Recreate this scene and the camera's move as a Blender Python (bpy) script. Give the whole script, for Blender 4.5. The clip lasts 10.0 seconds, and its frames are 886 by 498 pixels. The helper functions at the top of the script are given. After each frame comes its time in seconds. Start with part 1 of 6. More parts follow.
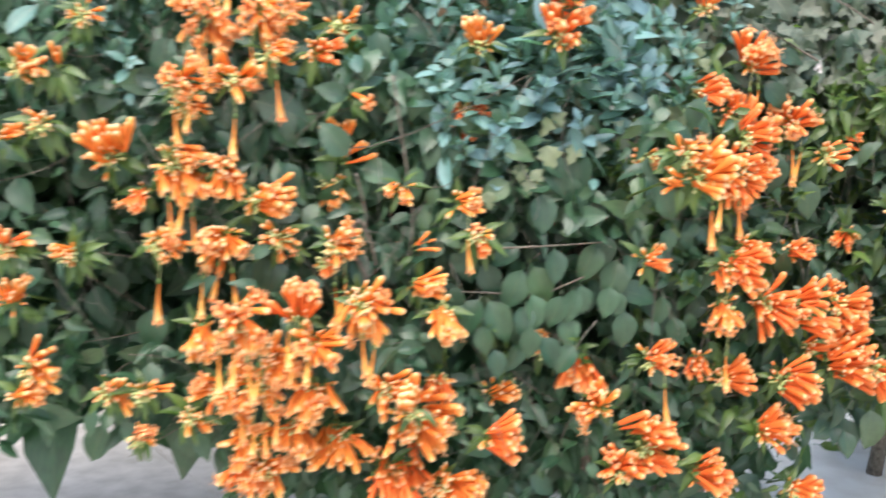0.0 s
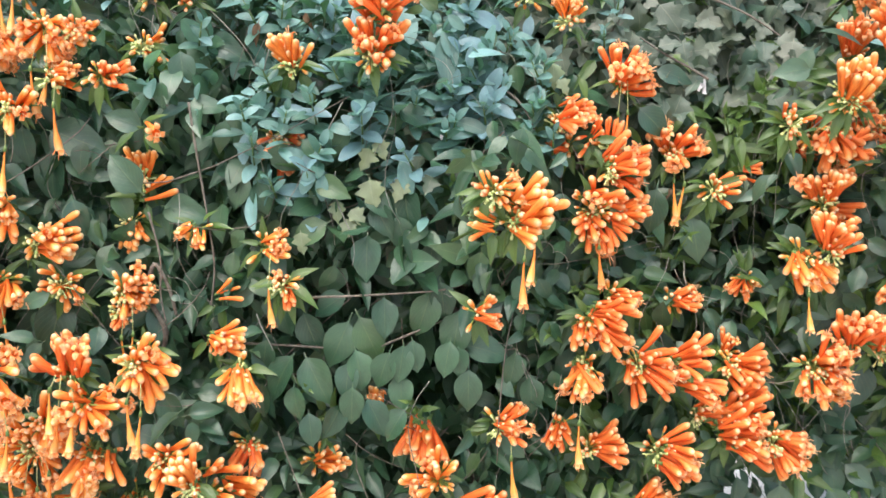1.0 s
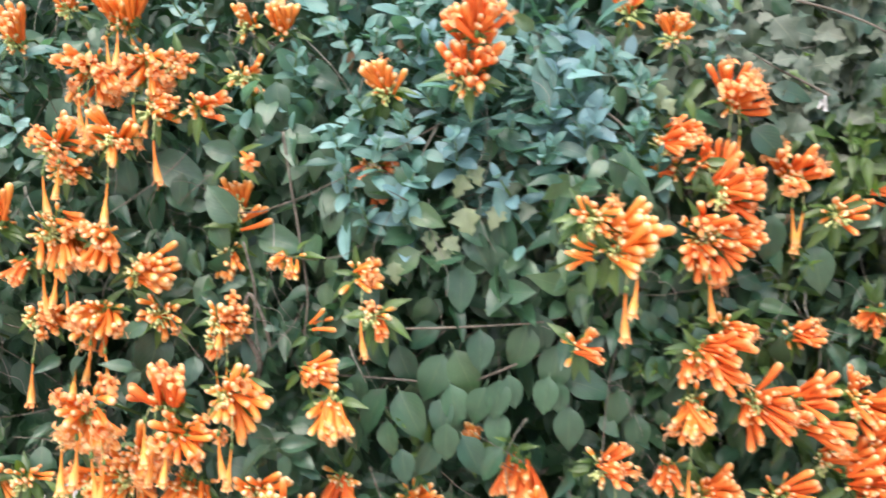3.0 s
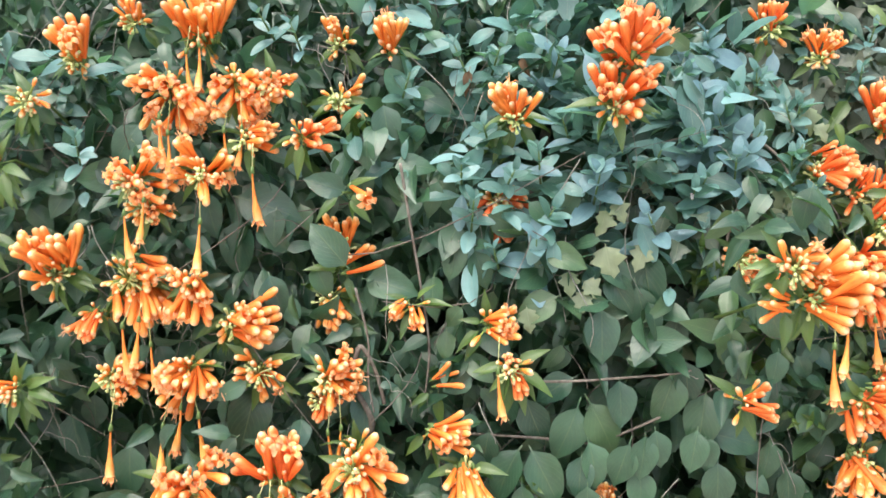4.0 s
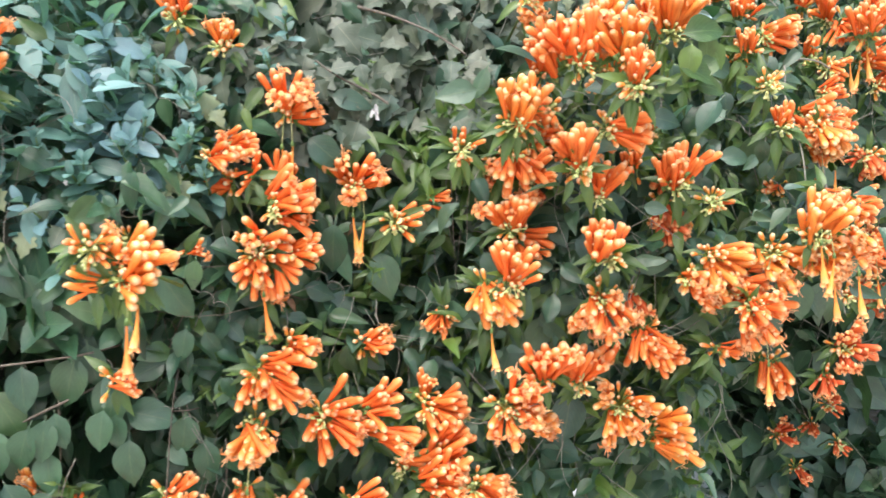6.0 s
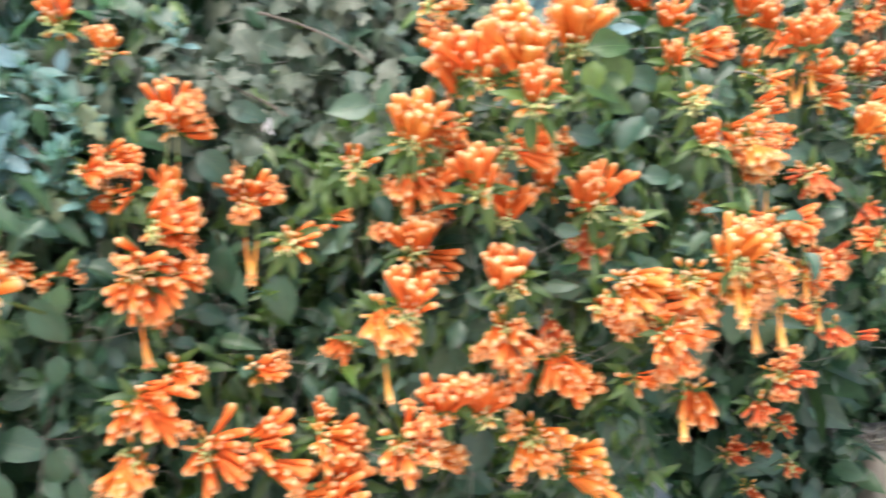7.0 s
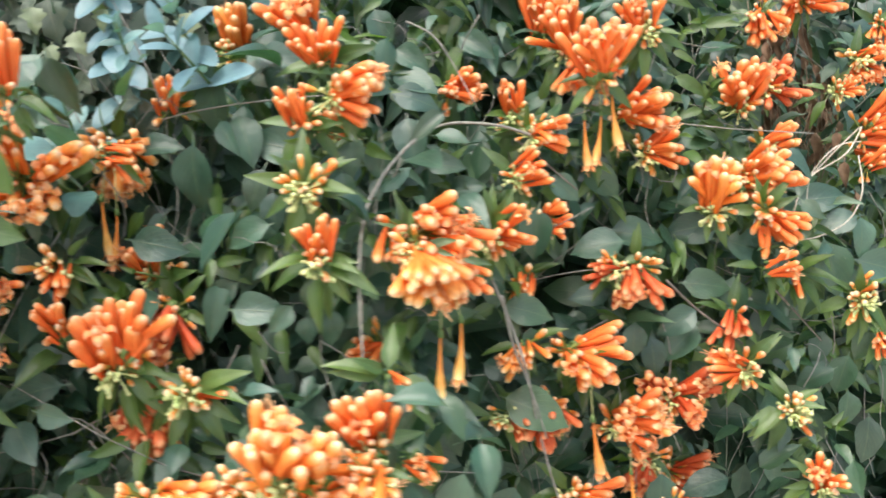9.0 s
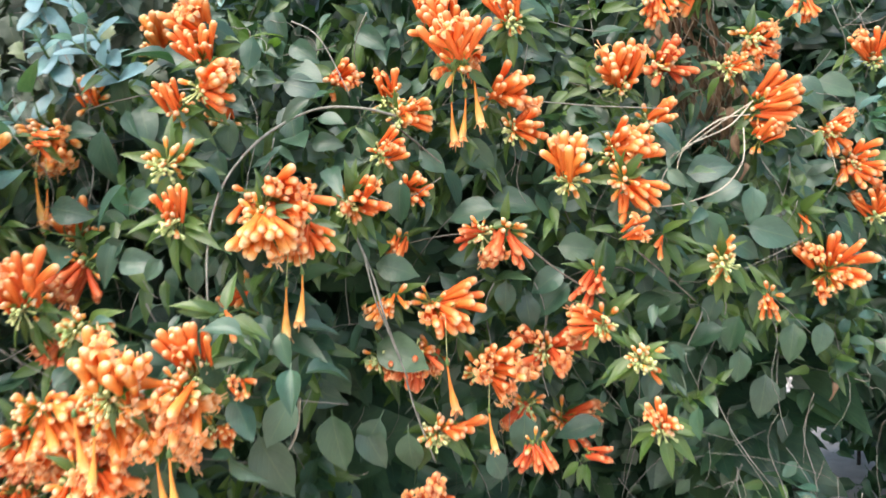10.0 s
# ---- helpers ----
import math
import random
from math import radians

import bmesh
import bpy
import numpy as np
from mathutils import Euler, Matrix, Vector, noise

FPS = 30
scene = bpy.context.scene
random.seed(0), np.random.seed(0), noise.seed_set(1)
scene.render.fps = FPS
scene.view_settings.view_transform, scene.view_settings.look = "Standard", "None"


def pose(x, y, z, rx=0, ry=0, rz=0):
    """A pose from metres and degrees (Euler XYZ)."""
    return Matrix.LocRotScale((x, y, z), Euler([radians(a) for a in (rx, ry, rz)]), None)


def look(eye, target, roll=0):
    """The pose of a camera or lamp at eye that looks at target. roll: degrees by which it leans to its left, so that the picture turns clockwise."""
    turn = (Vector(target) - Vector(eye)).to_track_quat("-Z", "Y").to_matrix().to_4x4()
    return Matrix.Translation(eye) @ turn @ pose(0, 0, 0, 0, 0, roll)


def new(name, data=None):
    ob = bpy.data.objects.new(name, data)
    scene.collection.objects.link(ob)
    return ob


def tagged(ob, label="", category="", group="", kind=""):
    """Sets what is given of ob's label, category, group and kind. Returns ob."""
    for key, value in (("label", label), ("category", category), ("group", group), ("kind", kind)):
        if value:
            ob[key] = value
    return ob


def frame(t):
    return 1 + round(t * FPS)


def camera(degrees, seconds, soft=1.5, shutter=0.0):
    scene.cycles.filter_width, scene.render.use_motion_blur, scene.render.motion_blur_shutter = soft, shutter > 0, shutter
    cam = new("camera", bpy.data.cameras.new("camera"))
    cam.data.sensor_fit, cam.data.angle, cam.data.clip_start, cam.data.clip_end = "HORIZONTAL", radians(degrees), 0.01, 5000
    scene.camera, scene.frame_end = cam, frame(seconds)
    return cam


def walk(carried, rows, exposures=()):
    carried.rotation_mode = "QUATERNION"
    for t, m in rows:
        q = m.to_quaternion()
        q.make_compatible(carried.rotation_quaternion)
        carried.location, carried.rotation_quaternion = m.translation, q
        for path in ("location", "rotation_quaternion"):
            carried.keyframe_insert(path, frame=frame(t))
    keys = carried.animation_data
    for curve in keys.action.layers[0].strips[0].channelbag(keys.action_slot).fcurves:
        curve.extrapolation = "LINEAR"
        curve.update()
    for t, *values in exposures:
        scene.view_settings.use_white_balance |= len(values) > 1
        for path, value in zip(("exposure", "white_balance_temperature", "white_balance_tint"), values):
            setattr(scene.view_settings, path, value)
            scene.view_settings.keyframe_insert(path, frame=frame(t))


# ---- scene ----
# The camera: a phone carried along the vine, about a metre above the paving.
cam = camera(54.0, 10.0, soft=1.6, shutter=0.5)
PATH = [
    (0, (0.001, -0.069, 0.940), (0.081, 1.915, 0.697), 1.6),
    (0.5, (0.220, 0.041, 0.961), (0.269, 2.028, 0.735), 1.3),
    (1, (0.361, 0.109, 0.981), (0.287, 2.095, 0.759), 1.5),
    (1.5, (0.421, 0.136, 0.979), (0.233, 2.116, 0.776), 1.6),
    (2, (0.453, 0.135, 0.972), (0.205, 2.109, 0.773), 1.1),
    (2.5, (0.457, 0.134, 0.972), (0.147, 2.101, 0.777), 0.7),
    (3, (0.375, 0.156, 0.975), (0.049, 2.123, 0.819), 0.7),
    (3.2, (0.323, 0.172, 0.981), (0.003, 2.141, 0.835), 0.7),
    (4.3, (0.097, 0.273, 1.023), (0.001, 2.264, 0.861), -0.3),
    (4.5, (0.105, 0.279, 1.020), (0.096, 2.272, 0.853), -0.7),
    (5, (0.212, 0.278, 1.018), (0.424, 2.257, 0.818), -1.0),
    (5.5, (0.487, 0.225, 1.015), (0.697, 2.203, 0.814), -1.2),
    (5.7, (0.580, 0.209, 1.009), (0.781, 2.190, 0.818), -1.3),
    (6.8, (0.749, 0.265, 1.038), (0.879, 2.250, 0.829), -0.7),
    (7, (0.794, 0.273, 1.041), (0.978, 2.254, 0.834), -0.5),
    (7.5, (0.936, 0.306, 1.022), (1.377, 2.251, 0.867), -0.8),
    (7.8, (1.012, 0.404, 1.065), (1.500, 2.336, 0.902), -0.7),
    (8, (1.083, 0.503, 1.078), (1.493, 2.458, 0.989), -1.0),
    (8.5, (1.233, 0.647, 1.106), (1.382, 2.638, 0.993), -1.8),
    (9, (1.416, 0.727, 1.122), (1.282, 2.716, 0.953), -2.5),
    (9.5, (1.625, 0.720, 1.115), (1.288, 2.684, 0.942), -3.3),
    (10, (1.725, 0.625, 1.097), (1.291, 2.568, 0.907), -3.4),
]
walk(cam, [(t, look(eye, target, roll)) for t, eye, target, roll in PATH],
     exposures=[(0, 1.14), (2, 1.15), (3, 1.20), (5, 1.22), (6.8, 1.20), (7.5, 1.06), (8, 1.0), (8.5, 1.0), (9, 1.10), (10, 1.18)])

# ---- light: a bright overcast sky ----
world = bpy.data.worlds.new("sky")
scene.world = world
world.use_nodes = True
wn = world.node_tree
sky = wn.nodes.new("ShaderNodeTexSky")
sky.sky_type, sky.sun_disc = "NISHITA", False
sky.sun_elevation, sky.sun_rotation = radians(55), radians(200)
sky.dust_density, sky.ozone_density = 4.0, 1.0
wn.links.new(sky.outputs[0], wn.nodes["Background"].inputs[0])
wn.nodes["Background"].inputs[1].default_value = 0.15
sun = new("sun", bpy.data.lights.new("sun", "SUN"))
sun.data.energy, sun.data.angle, sun.data.color = 1.85, radians(50), (1.0, 0.97, 0.92)
sun.matrix_world = look((-0.3, -1.0, 4.0), (0.1, 0.1, 0.0))

# ---- materials ----


def material(name):
    m = bpy.data.materials.new(name)
    m.use_nodes = True
    t = m.node_tree
    return m, t, t.nodes["Principled BSDF"]


def node(t, kind, **inputs):
    n = t.nodes.new(kind)
    for key, value in inputs.items():
        n.inputs[key].default_value = value
    return n


def ramp(t, stops, source):
    r = t.nodes.new("ShaderNodeValToRGB")
    e = r.color_ramp.elements
    while len(e) < len(stops):
        e.new(0.5)
    for el, (at, col) in zip(e, stops):
        el.position, el.color = at, (*col, 1)
    t.links.new(source, r.inputs[0])
    return r.outputs[0]


def mixed(t, a, b, factor, mode="MIX"):
    m = t.nodes.new("ShaderNodeMix")
    m.data_type, m.blend_type = "RGBA", mode
    for sock, value in ((m.inputs[6], a), (m.inputs[7], b), (m.inputs[0], factor)):
        if isinstance(value, bpy.types.NodeSocket):
            t.links.new(value, sock)
        elif isinstance(value, tuple):
            sock.default_value = (*value, 1)
        else:
            sock.default_value = value
    return m.outputs[2]


def leaf_material(name, tones, rough=0.42, see=0.22, single=False, vein=(0.16, 0.22, 0.10), veins=0.35):
    """Leaf blade: a tone of its own for each leaf, a pale midrib, side veins in relief, a few specks, some light through it."""
    m, t, p = material(name)
    if single:
        rnd = t.nodes.new("ShaderNodeObjectInfo").outputs["Random"]
    else:
        rnd = t.nodes.new("ShaderNodeNewGeometry").outputs["Random Per Island"]
    col = ramp(t, [(i / (len(tones) - 1), c) for i, c in enumerate(tones)], rnd)
    uv = t.nodes.new("ShaderNodeUVMap")
    sep = t.nodes.new("ShaderNodeSeparateXYZ")
    t.links.new(uv.outputs[0], sep.inputs[0])
    mid = node(t, "ShaderNodeMath")
    mid.operation = "ABSOLUTE"
    t.links.new(sep.outputs["Y"], mid.inputs[0])
    rib = ramp(t, [(0.0, (1, 1, 1)), (0.05, (0, 0, 0))], mid.outputs[0])
    # side veins run forward from the midrib
    side = node(t, "ShaderNodeMath")
    side.operation = "MULTIPLY_ADD"
    side.inputs[1].default_value = -0.55
    t.links.new(mid.outputs[0], side.inputs[0])
    t.links.new(sep.outputs["X"], side.inputs[2])
    wave = node(t, "ShaderNodeMath")
    wave.operation = "MULTIPLY"
    wave.inputs[1].default_value = 44.0
    t.links.new(side.outputs[0], wave.inputs[0])
    sine = node(t, "ShaderNodeMath")
    sine.operation = "SINE"
    t.links.new(wave.outputs[0], sine.inputs[0])
    lines = ramp(t, [(0.80, (0, 0, 0)), (1.0, (1, 1, 1))], sine.outputs[0])
    geo = t.nodes.new("ShaderNodeTexCoord")
    blot = node(t, "ShaderNodeTexNoise", Scale=35.0, Detail=3.0)
    t.links.new(geo.outputs["Object"], blot.inputs["Vector"])
    shade = ramp(t, [(0.3, (0.80, 0.78, 0.76)), (0.7, (1.16, 1.16, 1.10))], blot.outputs[0])
    col = mixed(t, col, shade, 1.0, "MULTIPLY")
    col = mixed(t, col, vein, mixed(t, (0, 0, 0), rib, veins))
    col = mixed(t, col, vein, mixed(t, (0, 0, 0), lines, 0.12))
    speck = node(t, "ShaderNodeTexVoronoi", Scale=90.0)
    t.links.new(geo.outputs["Object"], speck.inputs["Vector"])
    dots = ramp(t, [(0.0, (1, 1, 1)), (0.07, (0, 0, 0))], speck.outputs["Distance"])
    pick = ramp(t, [(0.58, (0, 0, 0)), (0.64, (1, 1, 1))], blot.outputs[0])
    col = mixed(t, col, (0.40, 0.44, 0.36), mixed(t, (0, 0, 0), mixed(t, (0, 0, 0), dots, pick), 0.8))
    t.links.new(col, p.inputs["Base Color"])
    p.inputs["Roughness"].default_value = rough
    p.inputs["Specular IOR Level"].default_value = 0.75
    bump = node(t, "ShaderNodeBump", Strength=0.25, Distance=0.002)
    t.links.new(mixed(t, lines, rib, 0.5), bump.inputs["Height"])
    puff = node(t, "ShaderNodeTexNoise", Scale=75.0, Detail=2.0)
    t.links.new(geo.outputs["Object"], puff.inputs["Vector"])
    swell = node(t, "ShaderNodeBump", Strength=0.3, Distance=0.004)
    t.links.new(puff.outputs[0], swell.inputs["Height"])
    t.links.new(bump.outputs[0], swell.inputs["Normal"])
    t.links.new(swell.outputs[0], p.inputs["Normal"])
    tr = t.nodes.new("ShaderNodeBsdfTranslucent")
    t.links.new(mixed(t, col, (1.3, 1.6, 0.6), 1.0, "MULTIPLY"), tr.inputs[0])
    mx = t.nodes.new("ShaderNodeMixShader")
    mx.inputs[0].default_value = see
    out = t.nodes["Material Output"]
    t.links.new(p.outputs[0], mx.inputs[1])
    t.links.new(tr.outputs[0], mx.inputs[2])
    t.links.new(mx.outputs[0], out.inputs[0])
    return m


VINE_TONES = [(0.019, 0.062, 0.032), (0.031, 0.088, 0.058), (0.046, 0.122, 0.067), (0.032, 0.092, 0.05), (0.071, 0.161, 0.096), (0.024, 0.077, 0.054), (0.068, 0.14, 0.058), (0.034, 0.097, 0.068)]
GREEN_TONES = [(0.023, 0.065, 0.039), (0.035, 0.095, 0.068), (0.058, 0.132, 0.078), (0.031, 0.087, 0.053), (0.081, 0.166, 0.115), (0.029, 0.078, 0.064), (0.073, 0.145, 0.067), (0.043, 0.108, 0.082), (0.094, 0.162, 0.101), (0.024, 0.055, 0.038)]
BLUE_TONES = [(0.050, 0.130, 0.115), (0.105, 0.235, 0.225), (0.200, 0.380, 0.400), (0.075, 0.185, 0.150), (0.140, 0.300, 0.300), (0.060, 0.150, 0.120)]
IVY_TONES = [(0.055, 0.087, 0.062), (0.101, 0.137, 0.103), (0.047, 0.098, 0.071), (0.156, 0.182, 0.144), (0.078, 0.106, 0.071), (0.039, 0.087, 0.068)]
YOUNG_TONES = [(0.058, 0.126, 0.028), (0.098, 0.182, 0.040), (0.048, 0.108, 0.030), (0.130, 0.215, 0.050)]
leaf_vine = leaf_material("vine leaf", VINE_TONES, 0.38)
leaf_vine_one = leaf_material("vine leaf, single", VINE_TONES, 0.38, single=True)
leaf_green = leaf_material("vine leaf, greener", GREEN_TONES, 0.38)
leaf_green_one = leaf_material("vine leaf, greener, single", GREEN_TONES, 0.38, single=True)
leaf_blue = leaf_material("honeysuckle leaf", BLUE_TONES, 0.45, vein=(0.22, 0.32, 0.26), veins=0.45)
leaf_blue_one = leaf_material("honeysuckle leaf, single", BLUE_TONES, 0.45, single=True, vein=(0.22, 0.32, 0.26), veins=0.45)
leaf_pale_one = leaf_material("pale honeysuckle leaf, single", [(0.13, 0.26, 0.30), (0.18, 0.33, 0.40), (0.15, 0.28, 0.33)], 0.45, single=True, vein=(0.28, 0.42, 0.40), veins=0.4)
leaf_ivy = leaf_material("ivy leaf", IVY_TONES, 0.55, vein=(0.26, 0.27, 0.19), veins=0.4)
leaf_ivy_one = leaf_material("ivy leaf, single", IVY_TONES, 0.55, single=True, vein=(0.26, 0.27, 0.19), veins=0.4)
leaf_ivy_pale = leaf_material("pale ivy leaf, single", [(0.16, 0.22, 0.12), (0.24, 0.30, 0.18), (0.20, 0.25, 0.16)], 0.55, single=True, vein=(0.32, 0.36, 0.24), veins=0.4)
leaf_shrub = leaf_material("shrub leaf", [(0.04, 0.10, 0.055), (0.07, 0.16, 0.09), (0.11, 0.22, 0.13), (0.05, 0.12, 0.05)], 0.42)
leaf_dusty = leaf_material("dusty shrub leaf", [(0.085, 0.135, 0.085), (0.125, 0.19, 0.125), (0.17, 0.23, 0.165), (0.10, 0.15, 0.08)], 0.5)
leaf_young_many = leaf_material("young leaf, many", YOUNG_TONES, 0.38, 0.3, vein=(0.2, 0.32, 0.12))
leaf_young = leaf_material("young leaf", YOUNG_TONES, 0.38, 0.3, single=True, vein=(0.2, 0.32, 0.12))


def petal_material(name, stops, rough=0.56, see=0.25):
    """Corolla: deeper orange at the base, paler at the tip (along the flower's own length), with fine lengthwise streaks."""
    m, t, p = material(name)
    tc = t.nodes.new("ShaderNodeTexCoord")
    sep = t.nodes.new("ShaderNodeSeparateXYZ")
    uv = t.nodes.new("ShaderNodeUVMap")
    t.links.new(uv.outputs[0], sep.inputs[0])
    col = ramp(t, stops, sep.outputs["X"])
    rnd = t.nodes.new("ShaderNodeObjectInfo").outputs["Random"]
    tone = ramp(t, [(0.0, (0.90, 0.74, 0.70)), (0.4, (1.0, 0.98, 1.0)), (1.0, (1.02, 1.14, 1.16))], rnd)
    col = mixed(t, col, tone, 1.0, "MULTIPLY")
    n = node(t, "ShaderNodeTexNoise", Scale=60.0, Detail=2.0)
    mp = node(t, "ShaderNodeMapping")
    mp.inputs["Scale"].default_value = (6, 6, 0.8)
    t.links.new(tc.outputs["Object"], mp.inputs[0])
    t.links.new(mp.outputs[0], n.inputs["Vector"])
    col = mixed(t, col, ramp(t, [(0.3, (0.84, 0.74, 0.74)), (0.7, (1.06, 1.14, 1.14))], n.outputs[0]), 1.0, "MULTIPLY")
    t.links.new(col, p.inputs["Base Color"])
    p.inputs["Roughness"].default_value = rough
    tr = t.nodes.new("ShaderNodeBsdfTranslucent")
    t.links.new(col, tr.inputs[0])
    mx = t.nodes.new("ShaderNodeMixShader")
    mx.inputs[0].default_value = see
    t.links.new(p.outputs[0], mx.inputs[1])
    t.links.new(tr.outputs[0], mx.inputs[2])
    t.links.new(mx.outputs[0], t.nodes["Material Output"].inputs[0])
    return m


ORANGE = [(0.0, (0.62, 0.12, 0.026)), (0.22, (0.88, 0.165, 0.027)), (0.72, (0.94, 0.222, 0.039)), (0.90, (0.95, 0.30, 0.070)), (0.96, (0.96, 0.46, 0.17)), (1.0, (0.97, 0.68, 0.39))]
AMBER = [(0.0, (0.70, 0.18, 0.028)), (0.22, (0.91, 0.215, 0.028)), (0.72, (0.95, 0.300, 0.046)), (0.90, (0.96, 0.40, 0.090)), (0.96, (0.97, 0.55, 0.21)), (1.0, (0.97, 0.73, 0.43))]
# older heads deep in the leaves: the shade there is mixed into the red
SHADED_RUST = [(0.0, (0.46, 0.08, 0.020)), (0.22, (0.66, 0.095, 0.024)), (0.72, (0.78, 0.140, 0.036)), (0.92, (0.86, 0.22, 0.07)), (1.0, (0.92, 0.45, 0.22))]
petals = [petal_material("orange corolla", ORANGE), petal_material("amber corolla", AMBER), petal_material("shaded rust-red corolla", SHADED_RUST)]
lobe = petal_material("pale orange corolla lobes", [(0.0, (0.94, 0.32, 0.075)), (0.45, (0.95, 0.43, 0.16)), (1.0, (0.97, 0.66, 0.36))])
faded = petal_material("faded hanging corolla", [(0.0, (0.80, 0.30, 0.06)), (0.4, (0.93, 0.36, 0.06)), (0.8, (0.96, 0.52, 0.12)), (1.0, (0.96, 0.70, 0.30))])
bud_cream = petal_material("short cream-tipped bud", [(0.0, (0.30, 0.36, 0.08)), (0.18, (0.80, 0.36, 0.05)), (0.55, (0.94, 0.32, 0.06)), (0.82, (0.96, 0.52, 0.21)), (1.0, (0.97, 0.78, 0.50))])


def plain(name, low, high, rough, scale, bump=0.0, detail=4.0, stretch=(1, 1, 1)):
    """A rough surface of two tones, mottled at two scales; stretch draws the grain out."""
    m, t, p = material(name)
    tc = t.nodes.new("ShaderNodeTexCoord")
    n = node(t, "ShaderNodeTexNoise", Scale=scale, Detail=detail)
    grain = node(t, "ShaderNodeMapping")
    grain.inputs["Scale"].default_value = stretch
    t.links.new(tc.outputs["Object"], grain.inputs[0])
    t.links.new(grain.outputs[0], n.inputs["Vector"])
    big = node(t, "ShaderNodeTexNoise", Scale=scale * 0.12, Detail=2.0)
    t.links.new(tc.outputs["Object"], big.inputs["Vector"])
    col = ramp(t, [(0.32, low), (0.68, high)], n.outputs[0])
    col = mixed(t, col, ramp(t, [(0.35, (0.8, 0.79, 0.77)), (0.65, (1.1, 1.1, 1.1))], big.outputs[0]), 1.0, "MULTIPLY")
    t.links.new(col, p.inputs["Base Color"])
    p.inputs["Roughness"].default_value = rough
    if bump:
        b = node(t, "ShaderNodeBump", Strength=bump, Distance=0.004)
        t.links.new(n.outputs[0], b.inputs["Height"])
        t.links.new(b.outputs[0], p.inputs["Normal"])
    return m


bud_green = plain("pale green bud", (0.30, 0.42, 0.13), (0.70, 0.72, 0.36), 0.5, 160.0)
stalk_green = plain("green stalk", (0.07, 0.14, 0.03), (0.14, 0.22, 0.06), 0.5, 120.0)
stem_brown = plain("woody stem", (0.09, 0.075, 0.06), (0.20, 0.18, 0.15), 0.8, 120.0, 0.5)
stem_grey = plain("grey vine stem", (0.17, 0.17, 0.14), (0.32, 0.32, 0.28), 0.8, 120.0, 0.5)
stem_dry = plain("dry straw stem", (0.40, 0.36, 0.27), (0.62, 0.58, 0.48), 0.75, 90.0, 0.3)
paving = plain("grey concrete paving", (0.40, 0.36, 0.31), (0.56, 0.51, 0.45), 0.85, 14.0, 0.4, detail=8.0)
# far paler than the paving: stronger light on this ground is put into its colour
slab = plain("concrete paled for bright light", (0.74, 0.70, 0.63), (0.90, 0.88, 0.83), 0.85, 9.0, 0.5, detail=8.0)
bark = plain("weathered stump wood", (0.13, 0.105, 0.085), (0.50, 0.47, 0.43), 0.85, 26.0, 0.9, detail=8.0, stretch=(1, 1, 0.14))
scrap = plain("white scrap", (0.36, 0.37, 0.38), (0.62, 0.62, 0.64), 0.5, 60.0)
dry_leaf = plain("dry brown leaf", (0.11, 0.065, 0.035), (0.26, 0.17, 0.10), 0.75, 60.0)
litter = plain("leaf litter", (0.10, 0.075, 0.05), (0.30, 0.24, 0.16), 0.85, 40.0)

# ---- mesh helpers ----
rng = np.random.default_rng(7)


def mesh_of(name, verts, faces, uvs=None, mats=(), slots=None, smooth=True):
    me = bpy.data.meshes.new(name)
    me.from_pydata([tuple(v) for v in verts], [], [tuple(int(i) for i in f) for f in faces])
    for m in mats:
        me.materials.append(m)
    if slots is not None:
        me.polygons.foreach_set("material_index", np.asarray(slots, dtype=np.int32))
    if uvs is not None:
        layer = me.uv_layers.new(name="UVMap")
        idx = np.empty(len(me.loops), dtype=np.int32)
        me.loops.foreach_get("vertex_index", idx)
        layer.data.foreach_set("uv", np.asarray(uvs, dtype=np.float32)[idx].ravel())
    if smooth:
        me.polygons.foreach_set("use_smooth", np.ones(len(me.polygons), dtype=bool))
    me.update()
    return me


def child(name, me, parent, m=None, label=""):
    ob = new(name, me)
    ob.parent = parent
    if m is not None:
        ob.matrix_basis = m
    return tagged(ob, label)


def leaf_shape(length, width, profile, fold=0.35, droop=0.25, wavy=0.0, rows=7):
    """A blade along +y from its stalk at the origin, facing +z: half-widths by profile(s), folded along the midrib, drooping at the tip."""
    v, uv, f = [], [], []
    # the leaf stalk
    for y in (-0.22, -0.10):
        for side in (-1, -0.5, 0, 0.5, 1):
            v.append((side * 0.013 * length, y * length, -0.35 * y * y * length))
            uv.append((0.0, 0.0))
    for i in range(rows + 1):
        s = i / rows
        w = width * 0.5 * profile(s)
        y, z = length * s, -droop * length * s * s
        for side in (-1, -0.5, 0, 0.5, 1):
            ripple = wavy * length * math.sin(s * 11 + side * 2) * abs(side)
            v.append((side * w, y, z + fold * abs(side) * w + ripple))
            uv.append((s, side))
    for i in range(rows + 2):
        for j in range(4):
            a = i * 5 + j
            f.append((a, a + 1, a + 6, a + 5))
    return np.array(v), np.array(uv), f


def ovate(s):
    """Rounded below the middle, drawn out into a narrow tip."""
    if s < 0.84:
        return max(0.05, math.sin(math.pi * s ** 0.80) ** 0.92)
    return max(0.01, 0.40 * ((1 - s) / 0.16) ** 1.3)


def heart(s):
    """Broad and round at the stalk, running out into a short drawn tip."""
    if s < 0.78:
        return max(0.12, math.sin(math.pi * min(1.0, 0.10 + 0.90 * s ** 0.74)) ** 0.72)
    return max(0.01, 0.62 * ((1 - s) / 0.22) ** 1.25)


def elliptic(s):
    return max(0.04, math.sin(math.pi * (0.05 + 0.92 * s)) ** 0.62)


